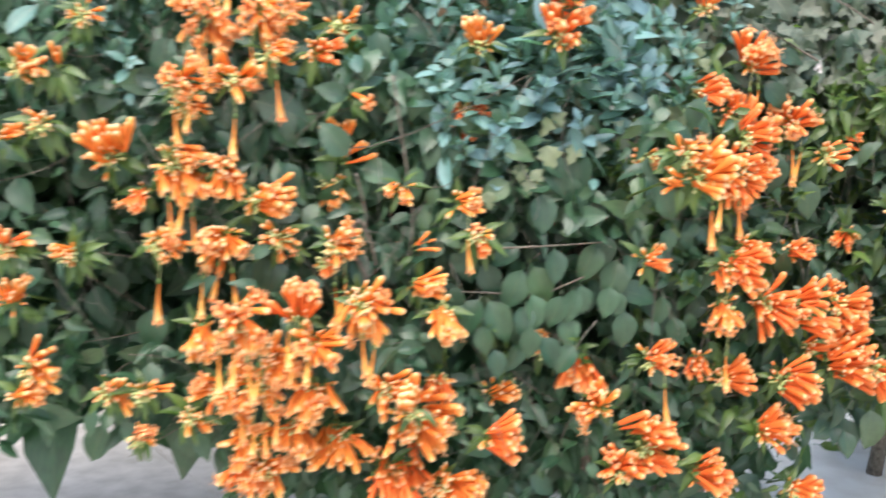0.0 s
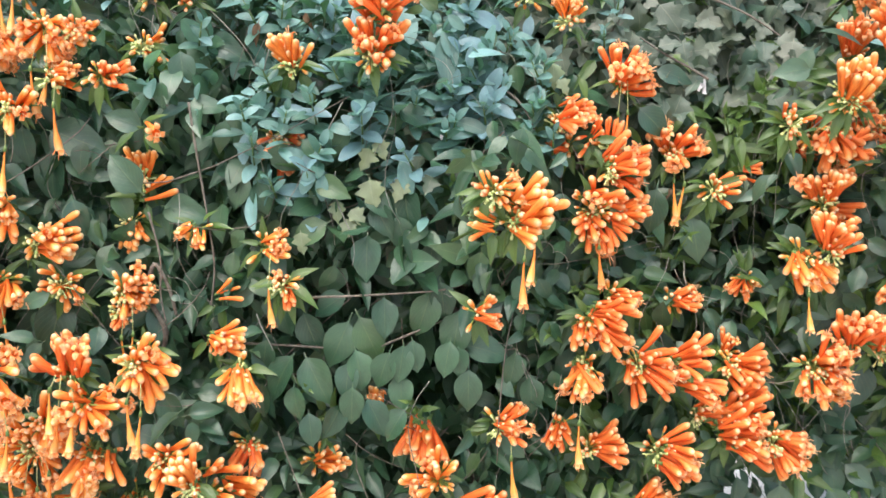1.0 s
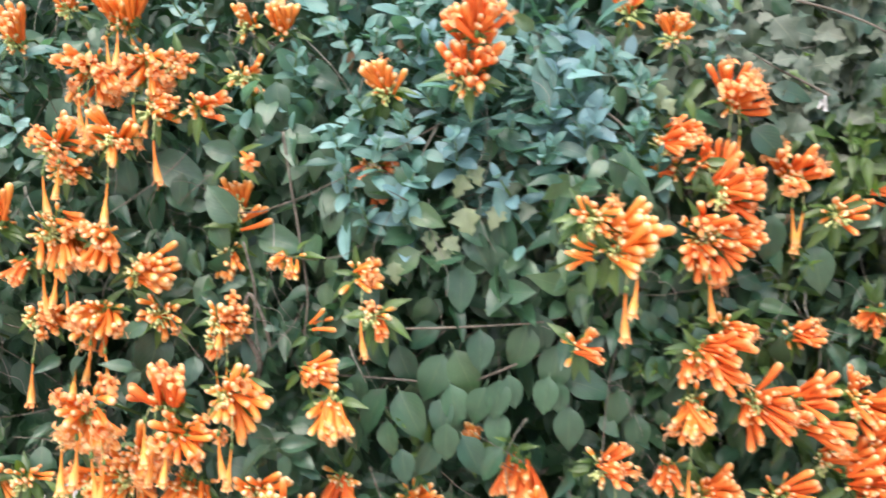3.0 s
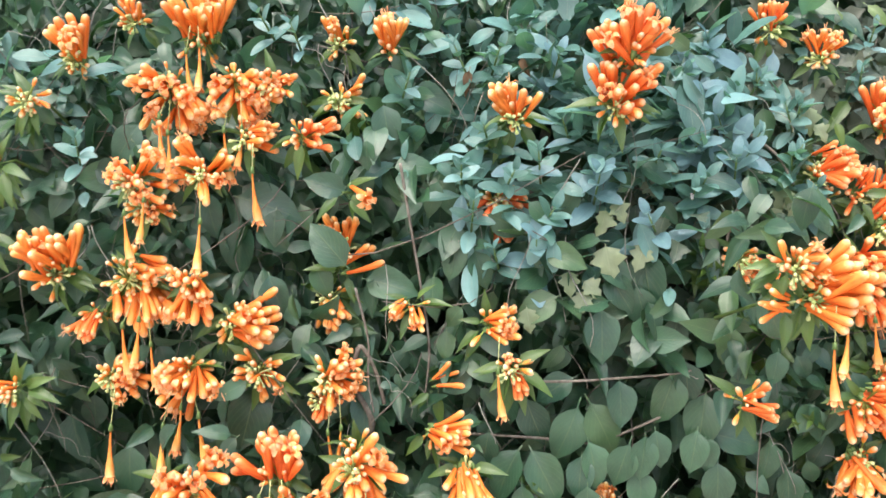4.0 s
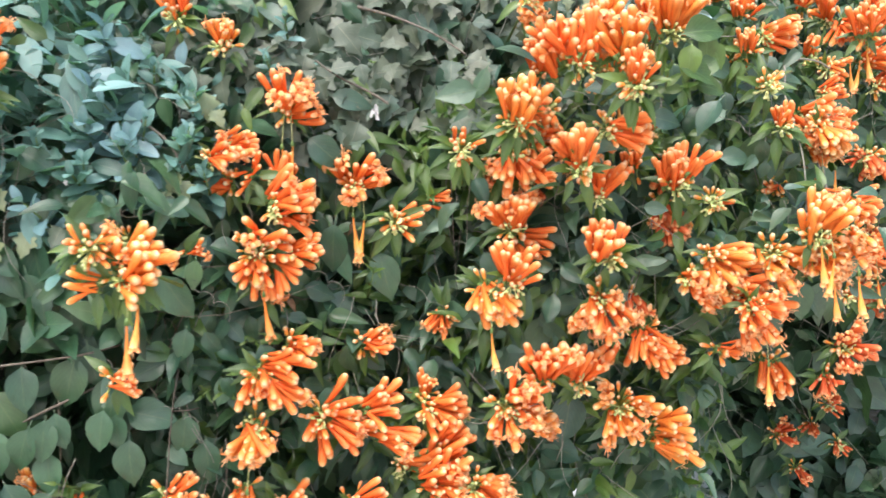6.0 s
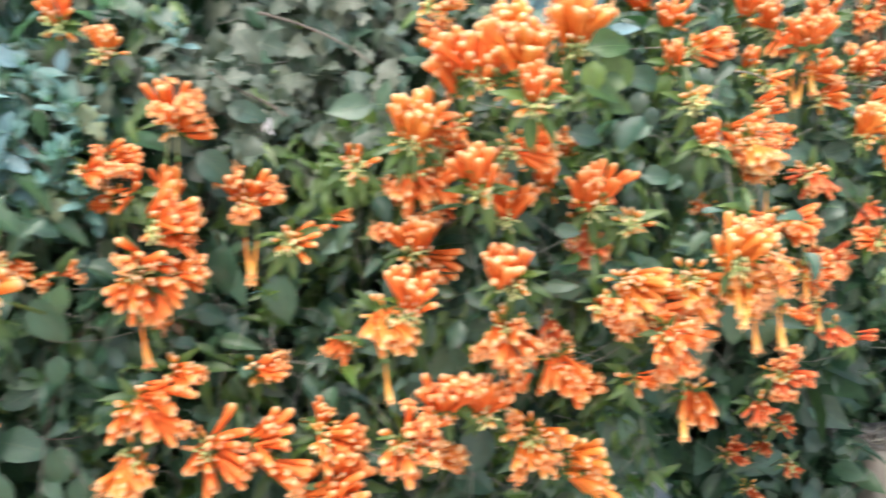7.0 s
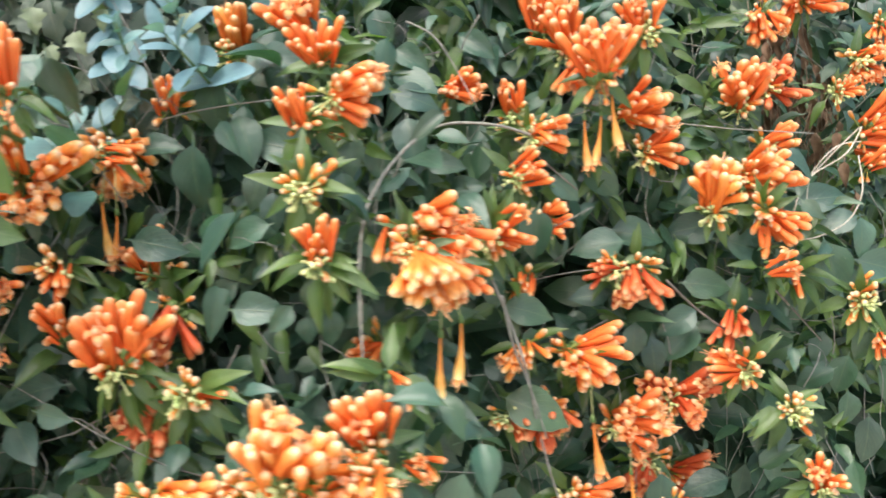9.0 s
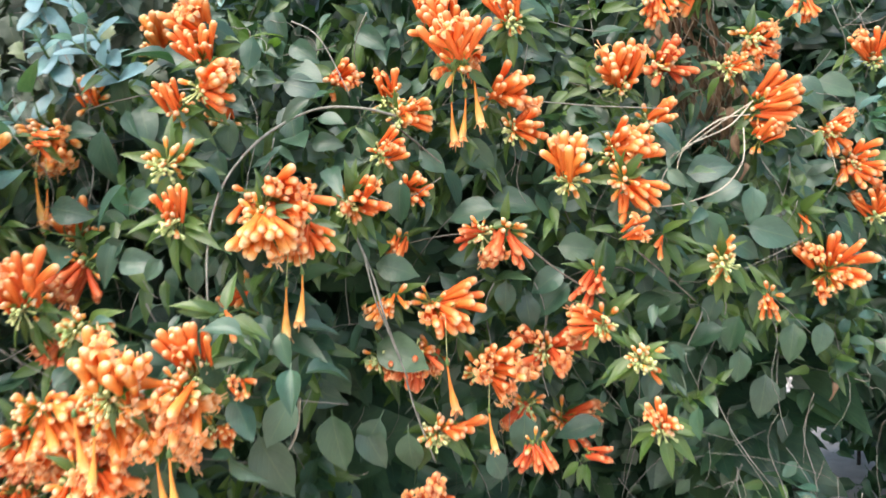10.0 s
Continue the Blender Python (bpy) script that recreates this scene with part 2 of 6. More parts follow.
def lance(s):
    return max(0.03, math.sin(math.pi * s ** 0.6) ** 0.9)


def ivy_lobes(s):
    # three to five blunt lobes, drawn as a toothed outline
    return max(0.05, (0.35 + 0.65 * math.sin(math.pi * s ** 0.55)) * (1 + 0.28 * math.cos(s * 17)) * (1 - s) ** 0.35)


SHAPES = {
    "vine": [leaf_shape(0.066, 0.041, ovate, 0.25, 0.22), leaf_shape(0.060, 0.042, heart, 0.14, 0.34), leaf_shape(0.068, 0.030, lance, 0.45, 0.20, 0.01),
             leaf_shape(0.060, 0.035, ovate, 0.75, 0.45, 0.015), leaf_shape(0.058, 0.026, lance, 0.30, 0.35, 0.02), leaf_shape(0.064, 0.036, ovate, 0.2, 0.6), leaf_shape(0.062, 0.025, lance, 0.70, 0.30, 0.02),
             leaf_shape(0.056, 0.034, ovate, -0.25, 0.15, 0.03), leaf_shape(0.052, 0.024, lance, 0.15, 0.50)],
    "broad": [leaf_shape(0.064, 0.047, heart, 0.30, 0.26, 0.010, rows=10), leaf_shape(0.064, 0.045, heart, 0.48, 0.34, 0.016, rows=10), leaf_shape(0.064, 0.044, ovate, 0.22, 0.42, 0.014, rows=10)],
    "blue": [leaf_shape(0.046, 0.022, elliptic, 0.30, 0.15, rows=7), leaf_shape(0.042, 0.023, elliptic, 0.18, 0.28, rows=7)],
    "inner": [leaf_shape(0.066, 0.040, ovate, 0.2, 0.3, rows=3)],
    "ivy": [leaf_shape(0.042, 0.040, ivy_lobes, 0.15, 0.25, 0.03, 11), leaf_shape(0.035, 0.038, ivy_lobes, 0.35, 0.35, 0.04, 11)],
    "young": [leaf_shape(0.034, 0.012, lance, 0.35, 0.35, rows=5), leaf_shape(0.028, 0.010, lance, 0.4, 0.2, rows=5)],
}


def turned(ahead, face, n):
    """Rotation matrices whose y is ahead and whose z leans to face; both (n, 3)."""
    y = ahead / np.linalg.norm(ahead, axis=1, keepdims=True)
    x = np.cross(y, face)
    x /= np.linalg.norm(x, axis=1, keepdims=True) + 1e-9
    z = np.cross(x, y)
    return np.stack((x, y, z), axis=2)


def many_leaves(name, shape, places, rots, scales, m):
    """One joined mesh of many leaves."""
    v0, uv0, f0 = shape
    f0 = np.array(f0)
    n = len(places)
    v = np.einsum("nij,kj->nki", rots, v0) * scales[:, None, None] + places[:, None, :]
    f = (f0[None] + (np.arange(n) * len(v0))[:, None, None]).reshape(-1, 4)
    return mesh_of(name, v.reshape(-1, 3), f, np.tile(uv0, (n, 1)), (m,))


def tube(path, radii, sides=6, cap=True):
    """A round tube along a list of points."""
    path = [Vector(p) for p in path]
    v, f, uv = [], [], []
    for i, p in enumerate(path):
        d = (path[min(i + 1, len(path) - 1)] - path[max(i - 1, 0)]).normalized()
        a = d.cross(Vector((0.31, 0.2, 0.93))).normalized()
        b = d.cross(a)
        for k in range(sides):
            w = 2 * math.pi * k / sides
            v.append(p + (a * math.cos(w) + b * math.sin(w)) * radii[i])
            uv.append((i / (len(path) - 1), k / sides))
    for i in range(len(path) - 1):
        for k in range(sides):
            a, b = i * sides + k, i * sides + (k + 1) % sides
            f.append((a, b, b + sides, a + sides))
    if cap:
        f.append(tuple(range(sides))[::-1])
        f.append(tuple(range((len(path) - 1) * sides, len(path) * sides)))
    return v, f, uv


# ---- the hedge's front ----


def smooth_step(a, b, x):
    s = min(1.0, max(0.0, (x - a) / (b - a)))
    return s * s * (3 - 2 * s)


def bump(x, z, cx, cz, sx, sz):
    return math.exp(-((x - cx) / sx) ** 2 - ((z - cz) / sz) ** 2)


def front(x, z):
    """How far (y) the leafy front of the hedge stands at x along it and height z: it recedes to one end, leans back on top, and has swells."""
    y = 1.31 + 0.15 * smooth_step(0.25, 0.8, x) + 0.32 * smooth_step(1.05, 1.75, x) + 0.36 * smooth_step(1.65, 2.25, x)
    y += 0.45 * max(0.0, z - 1.03)
    y -= 0.03 * bump(x, z, 0.95, 1.00, 0.16, 0.20) + 0.06 * bump(x, z, 1.26, 0.85, 0.12, 0.18)
    y -= 0.07 * bump(x, z, 0.22, 1.15, 0.10, 0.12) + 0.07 * bump(x, z, -0.12, 0.60, 0.22, 0.14)
    y += 0.40 * (1 - smooth_step(0.62, 0.96, z)) * smooth_step(1.15, 1.45, x) * (1 - smooth_step(1.70, 1.85, x))
    y += 0.055 * noise.noise((x * 6, z * 6, 3.1)) + 0.10 * bump(x, z, 1.38, 0.70, 0.08, 0.10)
    y += 0.13 * bump(x, z, 1.82, 1.23, 0.10, 0.09) + 0.12 * bump(x, z, -0.50, 0.70, 0.13, 0.13)
    return y


def underside(x):
    """Height of the leaves' lower edge: it hangs low, with a ragged gap here and there, and rises over the stump."""
    low = 0.29 + 0.04 * noise.noise((x * 9, 1.7, 0)) + 0.17 * (1 - smooth_step(-0.36, -0.22, x))
    low += 0.145 * smooth_step(0.69, 0.77, x) * (1 - smooth_step(1.22, 1.36, x)) + 0.22 * smooth_step(1.74, 1.85, x) + 0.22 * smooth_step(1.92, 2.06, x)
    return low


def kind_share(x, z):
    """Shares of honeysuckle and ivy among the vine's own leaves."""
    blue = 1.0 * bump(x, z, 0.27, 1.10, 0.22, 0.15) + 0.5 * bump(x, z, 0.10, 1.20, 0.2, 0.1) + 0.25 * bump(x, z, 1.06, 1.30, 0.10, 0.16) + 0.35 * bump(x, z, -0.5, 1.12, 0.08, 0.08) + 0.8 * bump(x, z, 2.35, 1.1, 0.25, 0.5)
    ivy = 1.5 * bump(x, z, 0.72, 1.22, 0.20, 0.14) + 0.5 * bump(x, z, 0.27, 0.96, 0.04, 0.06) + 0.6 * bump(x, z, 0.99, 1.32, 0.13, 0.12)
    return min(0.92, blue), min(0.75, ivy)


def hollow(x, z):
    """Deep holes between the shoots."""
    return bump(x, z, 1.50, 1.02, 0.035, 0.045) + bump(x, z, 1.38, 0.94, 0.05, 0.05) + bump(x, z, 1.90, 0.70, 0.15, 0.09) + bump(x, z, 1.96, 1.29, 0.12, 0.08) + bump(x, z, 1.63, 0.77, 0.06, 0.05) + 0.8 * bump(x, z, 1.13, 0.97, 0.05, 0.05)


HEADS = []  # the flower heads: place and radius


def hides_flowers(p):
    """Whether a leaf that starts at p would hang in front of a flower head."""
    for hx, hy, hz, hr in HEADS:
        if abs(p[0] - hx) < hr * 0.85 + 0.012 and -hr * 0.8 < p[2] - 0.022 - hz < hr * 0.9 and p[1] - 0.012 < hy + 0.012:
            return True
    return False


def sample_hedge(n, x0, x1, z1, depth0, depth1):
    """Places on or behind the front."""
    out = []
    tries = 0
    while len(out) < n and tries < n * 6:
        tries += 1
        x, z = rng.uniform(x0, x1), rng.uniform(0.24, z1)
        if z < underside(x) + rng.uniform(-0.02, 0.05):
            continue
        # an uneven top and ends
        rag = noise.noise((x * 4, 9.0, depth1 * 3))
        if z > z1 - 0.10 + 0.16 * rag or x < x0 + 0.10 + 0.16 * noise.noise((2.0, z * 5, depth1 * 3)) or x > x1 - 0.08 + 0.12 * noise.noise((7.0, z * 5, depth1 * 3)):
            continue
        # loose gaps in the outer layers show the dark inside
        if depth1 < 0.2 and noise.noise((x * 11, 5.0, z * 11)) > 0.27 - 0.11 * smooth_step(0.9, 1.2, x) - (0.12 if depth1 < 0.1 else 0.0) - 0.65 * (1 - smooth_step(0.7, 0.95, z)) * smooth_step(1.2, 1.45, x) * (1 - smooth_step(1.75, 1.95, x)) - 0.6 * bump(x, z, -0.47, 0.66, 0.22, 0.18) - 0.9 * hollow(x, z):
            continue
        d = depth0 + (depth1 - depth0) * rng.uniform(0, 1)
        p = (x, front(x, z) + d, z)
        if depth0 < 0.1 and hides_flowers(p):
            continue
        # the broad leaves placed below stand free here
        if depth0 < 0.1 and 0.07 < x < 0.40 and 0.60 < z < 0.80 and d < 0.09:
            continue
        out.append(p)
    return np.array(out)


def poses_for(kind, places, spread=1.0):
    n = len(places)
    r = lambda s: rng.normal(0, s, n)
    if kind == "vine":
        # towards the sunnier end the leaves lie flatter
        flat = np.array([smooth_step(0.85, 1.25, p[0]) for p in places])
        ahead = np.stack((r(0.85 * spread), -0.40 - 0.15 * flat + r(0.45), -0.65 + 0.30 * flat + r(0.60 * spread)), 1)
        face = np.stack((r(0.70), -0.85 + 0.1 * flat + r(0.40), 0.75 + 0.40 * flat + r(0.55)), 1)
    elif kind == "blue":
        ahead = np.stack((r(0.8), -0.55 + r(0.35), 0.25 + r(0.55)), 1)
        face = np.stack((r(0.35), -0.6 + r(0.3), 0.9 + r(0.25)), 1)
    else:
        ahead = np.stack((r(0.6), -0.5 + r(0.3), -0.5 + r(0.5)), 1)
        face = np.stack((r(0.4), -1.0 + r(0.3), 0.6 + r(0.3)), 1)
    return turned(ahead, face, n)


# ---- flowers ----


# corolla lobes by length: out, forward and half-width; curled back, or still held forward on the hanging flowers
LOBES = {False: ((0, 1.05, 0.0, 0.62), (0.4, 1.75, 0.30, 0.74), (0.75, 2.25, -0.25, 0.58), (1.0, 2.35, -1.1, 0.16)),
         True: ((0, 1.05, 0.0, 0.60), (0.4, 1.25, 0.70, 0.66), (0.75, 1.50, 1.15, 0.50), (1.0, 1.75, 1.25, 0.16))}


def flower_mesh(name, length, wide, bend, lobes, m_tube, m_lobe, slender=False):
    """A narrow trumpet along +z out of a small green cup: a closed bud with a round tip, or open with curled-back lobes and a thread of stamens."""
    prof = [(0.0, 0.34), (0.07, 0.46), (0.25, 0.56), (0.50, 0.74), (0.72, 0.92), (0.88, 1.0)]
    prof += [(0.95, 0.84), (0.985, 0.52), (1.0, 0.16)] if not lobes else [(0.96, 1.0), (1.0, 1.15)]
    if slender:
        prof = [(0.0, 0.16), (0.12, 0.22), (0.35, 0.30), (0.60, 0.55), (0.80, 0.95), (0.90, 1.05), (0.97, 1.0), (1.0, 1.15)]
    path = [(bend * length * s * s, 0.0, length * s) for s, _ in prof]
    v, f, uv = tube(path, [wide * r for _, r in prof], 8, cap=not lobes)
    uv = [(prof[i // 8][0], u) for i, (_, u) in enumerate(uv)]
    slots = [0] * len(f)

    def add(tv, tf, tuv, slot):
        n0 = len(v)
        v.extend(tv)
        uv.extend(tuv)
        f.extend(tuple(i + n0 for i in q) for q in tf)
        slots.extend([slot] * len(tf))

    cv, cf, _ = tube([(0, 0, -0.004), (0, 0, 0.0), (0, 0, 0.0045)], [wide * 0.22, wide * 0.50, wide * 0.60], 6)
    add(cv, cf, [(0, 0)] * len(cv), 2)
    if lobes:
        end = Vector(path[-1])
        for k in range(lobes):
            a = 2 * math.pi * (k + 0.2 * math.sin(k * 5)) / lobes
            out, side = Vector((math.cos(a), math.sin(a), 0)), Vector((-math.sin(a), math.cos(a), 0))
            lv, luv = [], []
            for s, rad, up, w in LOBES[slender]:
                for q in (-1, 0, 1):
                    lv.append(end + out * wide * rad + Vector((0, 0, wide * (up - 0.2 * abs(q)))) + side * wide * w * q)
                    luv.append((s, q))
            add(lv, [(i * 3 + j, i * 3 + j + 1, i * 3 + j + 4, i * 3 + j + 3) for i in range(3) for j in range(2)], luv, 1)
        for k in range(3):
            tip = end + Vector((0.6 * math.cos(k * 2.1), 0.6 * math.sin(k * 2.1), 1.3 + 0.6 * k)) * wide
            tv, tf, _ = tube([end - Vector((0, 0, 0.004)), tip], [0.0005, 0.0006], 4)
            add(tv, tf, [(0.8, 0)] * len(tv), 1)
    return mesh_of(name, v, f, uv, (m_tube, m_lobe, stalk_green), slots)


# one set of flowers for each colour of corolla
BUDS = [[flower_mesh("bud", n, w, b, 0, m, lobe) for n, w, b in ((0.052, 0.0049, 0.10), (0.054, 0.0046, -0.14), (0.049, 0.0051, 0.24), (0.038, 0.0046, 0.12), (0.026, 0.0041, 0.06))] for m in petals]
OPEN = [[flower_mesh("flower", 0.046, 0.0048, b, k, m, lobe) for b, k in ((0.10, 5), (-0.12, 4), (0.18, 5))] for m in petals]
HANG = [flower_mesh("flower", 0.058, 0.0050, b, k, faded, lobe, True) for b, k in ((0.10, 4), (-0.14, 5))]
YOUNG = [mesh_of("young leaf", s[0], s[2], s[1], (leaf_young,)) for s in SHAPES["young"]]


def drops(name, n, spread, size, m, aim, loose=0.6, stretch=1.0):
    """A head of small unopened buds on thin stalks, one mesh; stretch draws them out into short clubs."""
    v, f, uv = [], [], []
    for k in range(n):
        d = (Vector(aim) * 0.7 + Vector(rng.normal(0, loose, 3))).normalized()
        far, r = rng.uniform(0.35, 1.0), size * rng.uniform(0.7, 1.25)
        c, g = d * spread * far, r * stretch * rng.uniform(0.7, 1.2)
        tv, tf, _ = tube([d * spread * 0.05, c, c + d * g * 0.7, c + d * g * 1.9, c + d * g * 2.4, c + d * g * 2.65], [0.0006, 0.0010, r * 0.75, r, r * 0.75, r * 0.25], 6)
        f += [tuple(i + len(v) for i in q) for q in tf]
        v += tv
        uv += [(u, 0) for u in (0, 0, 0.25, 0.75, 0.92, 1.0) for _ in range(6)]
    return mesh_of(name, v, f, uv, (m,))


AIMS = {"u": (0.0, -0.60, 0.95, 0.42), "r": (0.95, -0.60, 0.15, 0.40), "l": (-0.95, -0.55, 0.0, 0.40), "d": (0.05, -0.70, -0.65, 0.50),
        "a": (0.0, -1.0, 0.05, 0.85), "o": (0.0, -1.0, -0.05, 0.80), "h": (0.9, -0.35, 0.05, 0.30), "g": (0.1, -0.9, 0.35, 0.75), "s": (0.0, -1.0, 0.0, 0.1), "b": (-0.45, -0.35, 0.9, 0.1)}
LOOKS = {"u": "upright fan of bright orange trumpet buds on the vine", "r": "sideways fan of bright orange trumpet buds on the vine",
         "l": "sideways fan of orange trumpet buds on the vine", "d": "drooping bunch of deep orange trumpet flowers on the vine",
         "a": "round bunch of orange trumpet buds facing outward on the vine", "o": "bunch of open orange trumpet flowers with pale lobes",
         "h": "pair of orange trumpet buds lying sideways", "g": "green flower head with few orange buds opened", "s": "single small open orange flower", "b": "single long orange bud standing above the rest"}


def aimed(d):
    return Vector(d).to_track_quat("Z", "Y")


def flower_cluster(x, y, z, size, style, hanging=0):
    """A flower head of that radius, centred at the place: long tubes in bundles round a core of short buds. The style's first letter says which
    way it fans, g adds a large green core, y makes it amber, k rust-red, p opens most of it; hanging flowers dangle below it."""
    ax, ay, az, spread = AIMS[style[0]]
    aim = Vector((ax, ay, az)).normalized()
    HEADS.append((x, y, z, size * (0.45 if "k" in style and size < 0.04 else 1.0)))  # leaves half cover the shaded red heads
    base = new("flower_cluster")
    base.location = (x, y, z)
    tagged(base, LOOKS[style[0]], "flowers", "orange flower clusters on the vine")
    # the open front is amber towards the vine's start; heads deep in the leaves are redder, for shade and age
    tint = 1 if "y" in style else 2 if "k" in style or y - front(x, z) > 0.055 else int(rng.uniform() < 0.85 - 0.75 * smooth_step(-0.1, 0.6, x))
    fan = style[0] in "urldhb"
    grow = min(1.08, max(0.66, size / 0.039))
    count = {"h": 3, "s": 1, "b": 1}.get(style[0], max(4, int(14.2 * (size / 0.031) ** 1.45)))
    if style[0] == "g":
        count = max(3, count // 3)
    tall = 0.050 * grow
    seat = max(0.004, size - tall * 0.72)
    # the tubes lean out to the lighter side, and the core sits on the other
    drift = Vector((rng.normal(0.50, 0.30), 0, rng.normal(-0.15, 0.30)))
    across = aim.cross(Vector((0, 1, 0))).normalized() if fan else Vector((1, 0, 0))
    bundles = []
    n = max(2, count // 4) if count > 3 else 1
    turn0 = rng.uniform(0, 6.3)
    for k in range(n):
        if fan:
            here = across * seat * rng.uniform(-1, 1) - aim * (0.45 * tall - seat * 0.6 * rng.normal(0, 0.7)) + Vector((0, rng.normal(0, 0.3) * seat, 0))
            lean = aim + across * (rng.normal(0, spread * 0.75) + 0.25 * here.dot(across) / max(seat, 0.01)) + Vector((0, rng.normal(0, 0.25), 0))
        else:
            a = turn0 + 2 * math.pi * k / n + rng.normal(0, 0.35)
            ring = Vector((math.cos(a), 0, math.sin(a)))
            here = ring * seat * rng.uniform(0.1, 1.0) + Vector((0, 0.012 + rng.normal(0, 0.3) * seat, 0)) - drift * 0.018
            lean = aim * rng.uniform(0.35, 0.8) + ring * rng.uniform(0.30, 0.80) + drift
        bundles.append((here, lean.normalized()))
    for k in range(count):
        here, lean = bundles[k % n]
        d = (lean + Vector(rng.normal(0, 0.15, 3))).normalized()
        if d.y > 0.15:
            d.y *= -0.5
            d.normalize()
        aside = d.cross(Vector(rng.normal(0, 1, 3))).normalized()
        opened = rng.uniform() < (0.52 if "p" in style else 0.42 if style[0] == "o" else 0.03 if style[0] in "hgb" else 0.10) or style[0] == "s"
        short = rng.uniform() < (0.16 if fan else 0.30)
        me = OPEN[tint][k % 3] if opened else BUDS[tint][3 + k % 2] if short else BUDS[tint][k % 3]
        m = Matrix.LocRotScale(here + aside * rng.uniform(0.002, 0.0095), aimed(d) @ Euler((0, 0, rng.uniform(0, 6.3))).to_quaternion(), Vector([grow * rng.uniform(0.84, 1.12)] * 3))
        child("flower" if opened else "bud", me, base, m)
    for k in range(hanging):
        drop = rng.uniform(0.010, 0.045)
        sx = (k - (hanging - 1) / 2) * 0.018 + rng.normal(0, 0.004)
        top = Vector((sx * 0.6, -0.02, -0.01))
        low = Vector((sx, -0.028, -0.015 - drop))
        tv, tf, tuv = tube([top, (top + low) * 0.5, low], [0.0006, 0.0005, 0.0007], 4)
        child("thread", mesh_of("thread", tv, tf, tuv, (bud_green,)), base)
        m = Matrix.LocRotScale(low, aimed((rng.normal(0, 0.06), -0.05, -1)), Vector([rng.uniform(0.8, 1.05)] * 3))
        child("hanging_flower", HANG[k % 2], base, m, "faded flower dangling on its thread")
    core = -aim * 0.42 * tall if fan else -drift * 0.022
    green = "g" in style
    if size > 0.022 and style[0] not in "hsb":
        if green or rng.uniform() < 0.6:
            child("bud_head", drops("bud head", 30 if style[0] == "g" else 20, 0.016 + 0.2 * seat, 0.0021, bud_green, (aim.x * 0.3, -0.9, aim.z * 0.3 - 0.2), 0.7), base, Matrix.Translation(core + Vector((0, -0.006, -0.004))), "pale yellow-green unopened buds")
        child("young_bud_head", drops("young bud head", int((6 if fan else 9) + (150 if fan else 240) * size), 0.014 + 0.75 * seat, 0.0031, bud_cream, (aim.x * 0.5, -0.75, aim.z * 0.5), 0.75, 1.6), base, Matrix.Translation(core), "short cream-tipped orange buds")
    n = 12 if green else 6 if size > 0.022 else 3
    a = rng.uniform(0, 2 * math.pi, n)
    d = np.stack((np.cos(a) - 0.5 * aim.x, np.full(n, -0.30) + rng.normal(0, 0.2, n), np.sin(a) - 0.35 - 0.5 * aim.z), 1)
    face = np.tile((0.0, -0.8, 0.6), (n, 1)) + rng.normal(0, 0.25, (n, 3))
    leaflets = many_leaves("leaf whorl", SHAPES["young"][0], d * 0.009 + np.array(core) + np.array((0, 0.012, 0)), turned(d, face, n), rng.uniform(0.7, 1.25, n) * (1.15 if green else 0.95), leaf_young_many)
    child("leaf_whorl", leaflets, base, None, "narrow light-green young leaves")
    back = Vector((rng.normal(0, 0.015), 0.10, -0.03))
    tv, tf, tuv = tube([core, core * 0.6 + Vector((0, 0.04, 0.0)), back], [0.0016, 0.0018, 0.0022], 5)
    child("stalk", mesh_of("stalk", tv, tf, tuv, (stalk_green,)), base)
    return base


# where the flower heads sit: along the hedge, out from it, height, radius, style, dangling flowers
flower_cluster(-0.449, 1.313, 1.189, 0.044, "u")
flower_cluster(-0.392, 1.359, 1.237, 0.028, "u")
flower_cluster(-0.294, 1.335, 1.218, 0.059, "u", 2)
flower_cluster(-0.308, 1.294, 1.122, 0.057, "o", 3)
flower_cluster(-0.227, 1.296, 1.128, 0.047, "o", 2)
flower_cluster(-0.181, 1.300, 1.135, 0.030, "a")
flower_cluster(-0.202, 1.272, 1.071, 0.031, "r", 1)
flower_cluster(-0.263, 1.256, 1.028, 0.038, "a", 1)
flower_cluster(-0.330, 1.241, 1.022, 0.037, "o", 2)
flower_cluster(-0.320, 1.255, 0.987, 0.026, "o")
flower_cluster(-0.446, 1.241, 0.926, 0.056, "ugy")
flower_cluster(-0.334, 1.255, 0.882, 0.066, "agy", 3)
flower_cluster(-0.273, 1.242, 0.887, 0.039, "o")
flower_cluster(-0.402, 1.252, 0.846, 0.030, "d")
flower_cluster(-0.209, 1.246, 0.854, 0.049, "rgy")
flower_cluster(-0.363, 1.250, 0.779, 0.034, "o", 1)
flower_cluster(-0.284, 1.247, 0.781, 0.049, "o", 3)
flower_cluster(-0.190, 1.252, 0.787, 0.030, "ag")
flower_cluster(-0.122, 1.299, 0.859, 0.035, "d")
flower_cluster(-0.109, 1.310, 0.950, 0.033, "u")
flower_cluster(-0.083, 1.293, 0.907, 0.037, "h")
flower_cluster(-0.089, 1.270, 1.002, 0.042, "s")
flower_cluster(-0.125, 1.270, 1.070, 0.032, "a")
flower_cluster(-0.096, 1.348, 1.115, 0.031, "g")
flower_cluster(-0.051, 1.330, 1.193, 0.034, "u")
flower_cluster(-0.130, 1.402, 1.213, 0.028, "u")
flower_cluster(0.105, 1.296, 1.112, 0.038, "ug")
flower_cluster(0.232, 1.232, 1.177, 0.052, "u")
flower_cluster(0.230, 1.255, 1.116, 0.047, "ag")
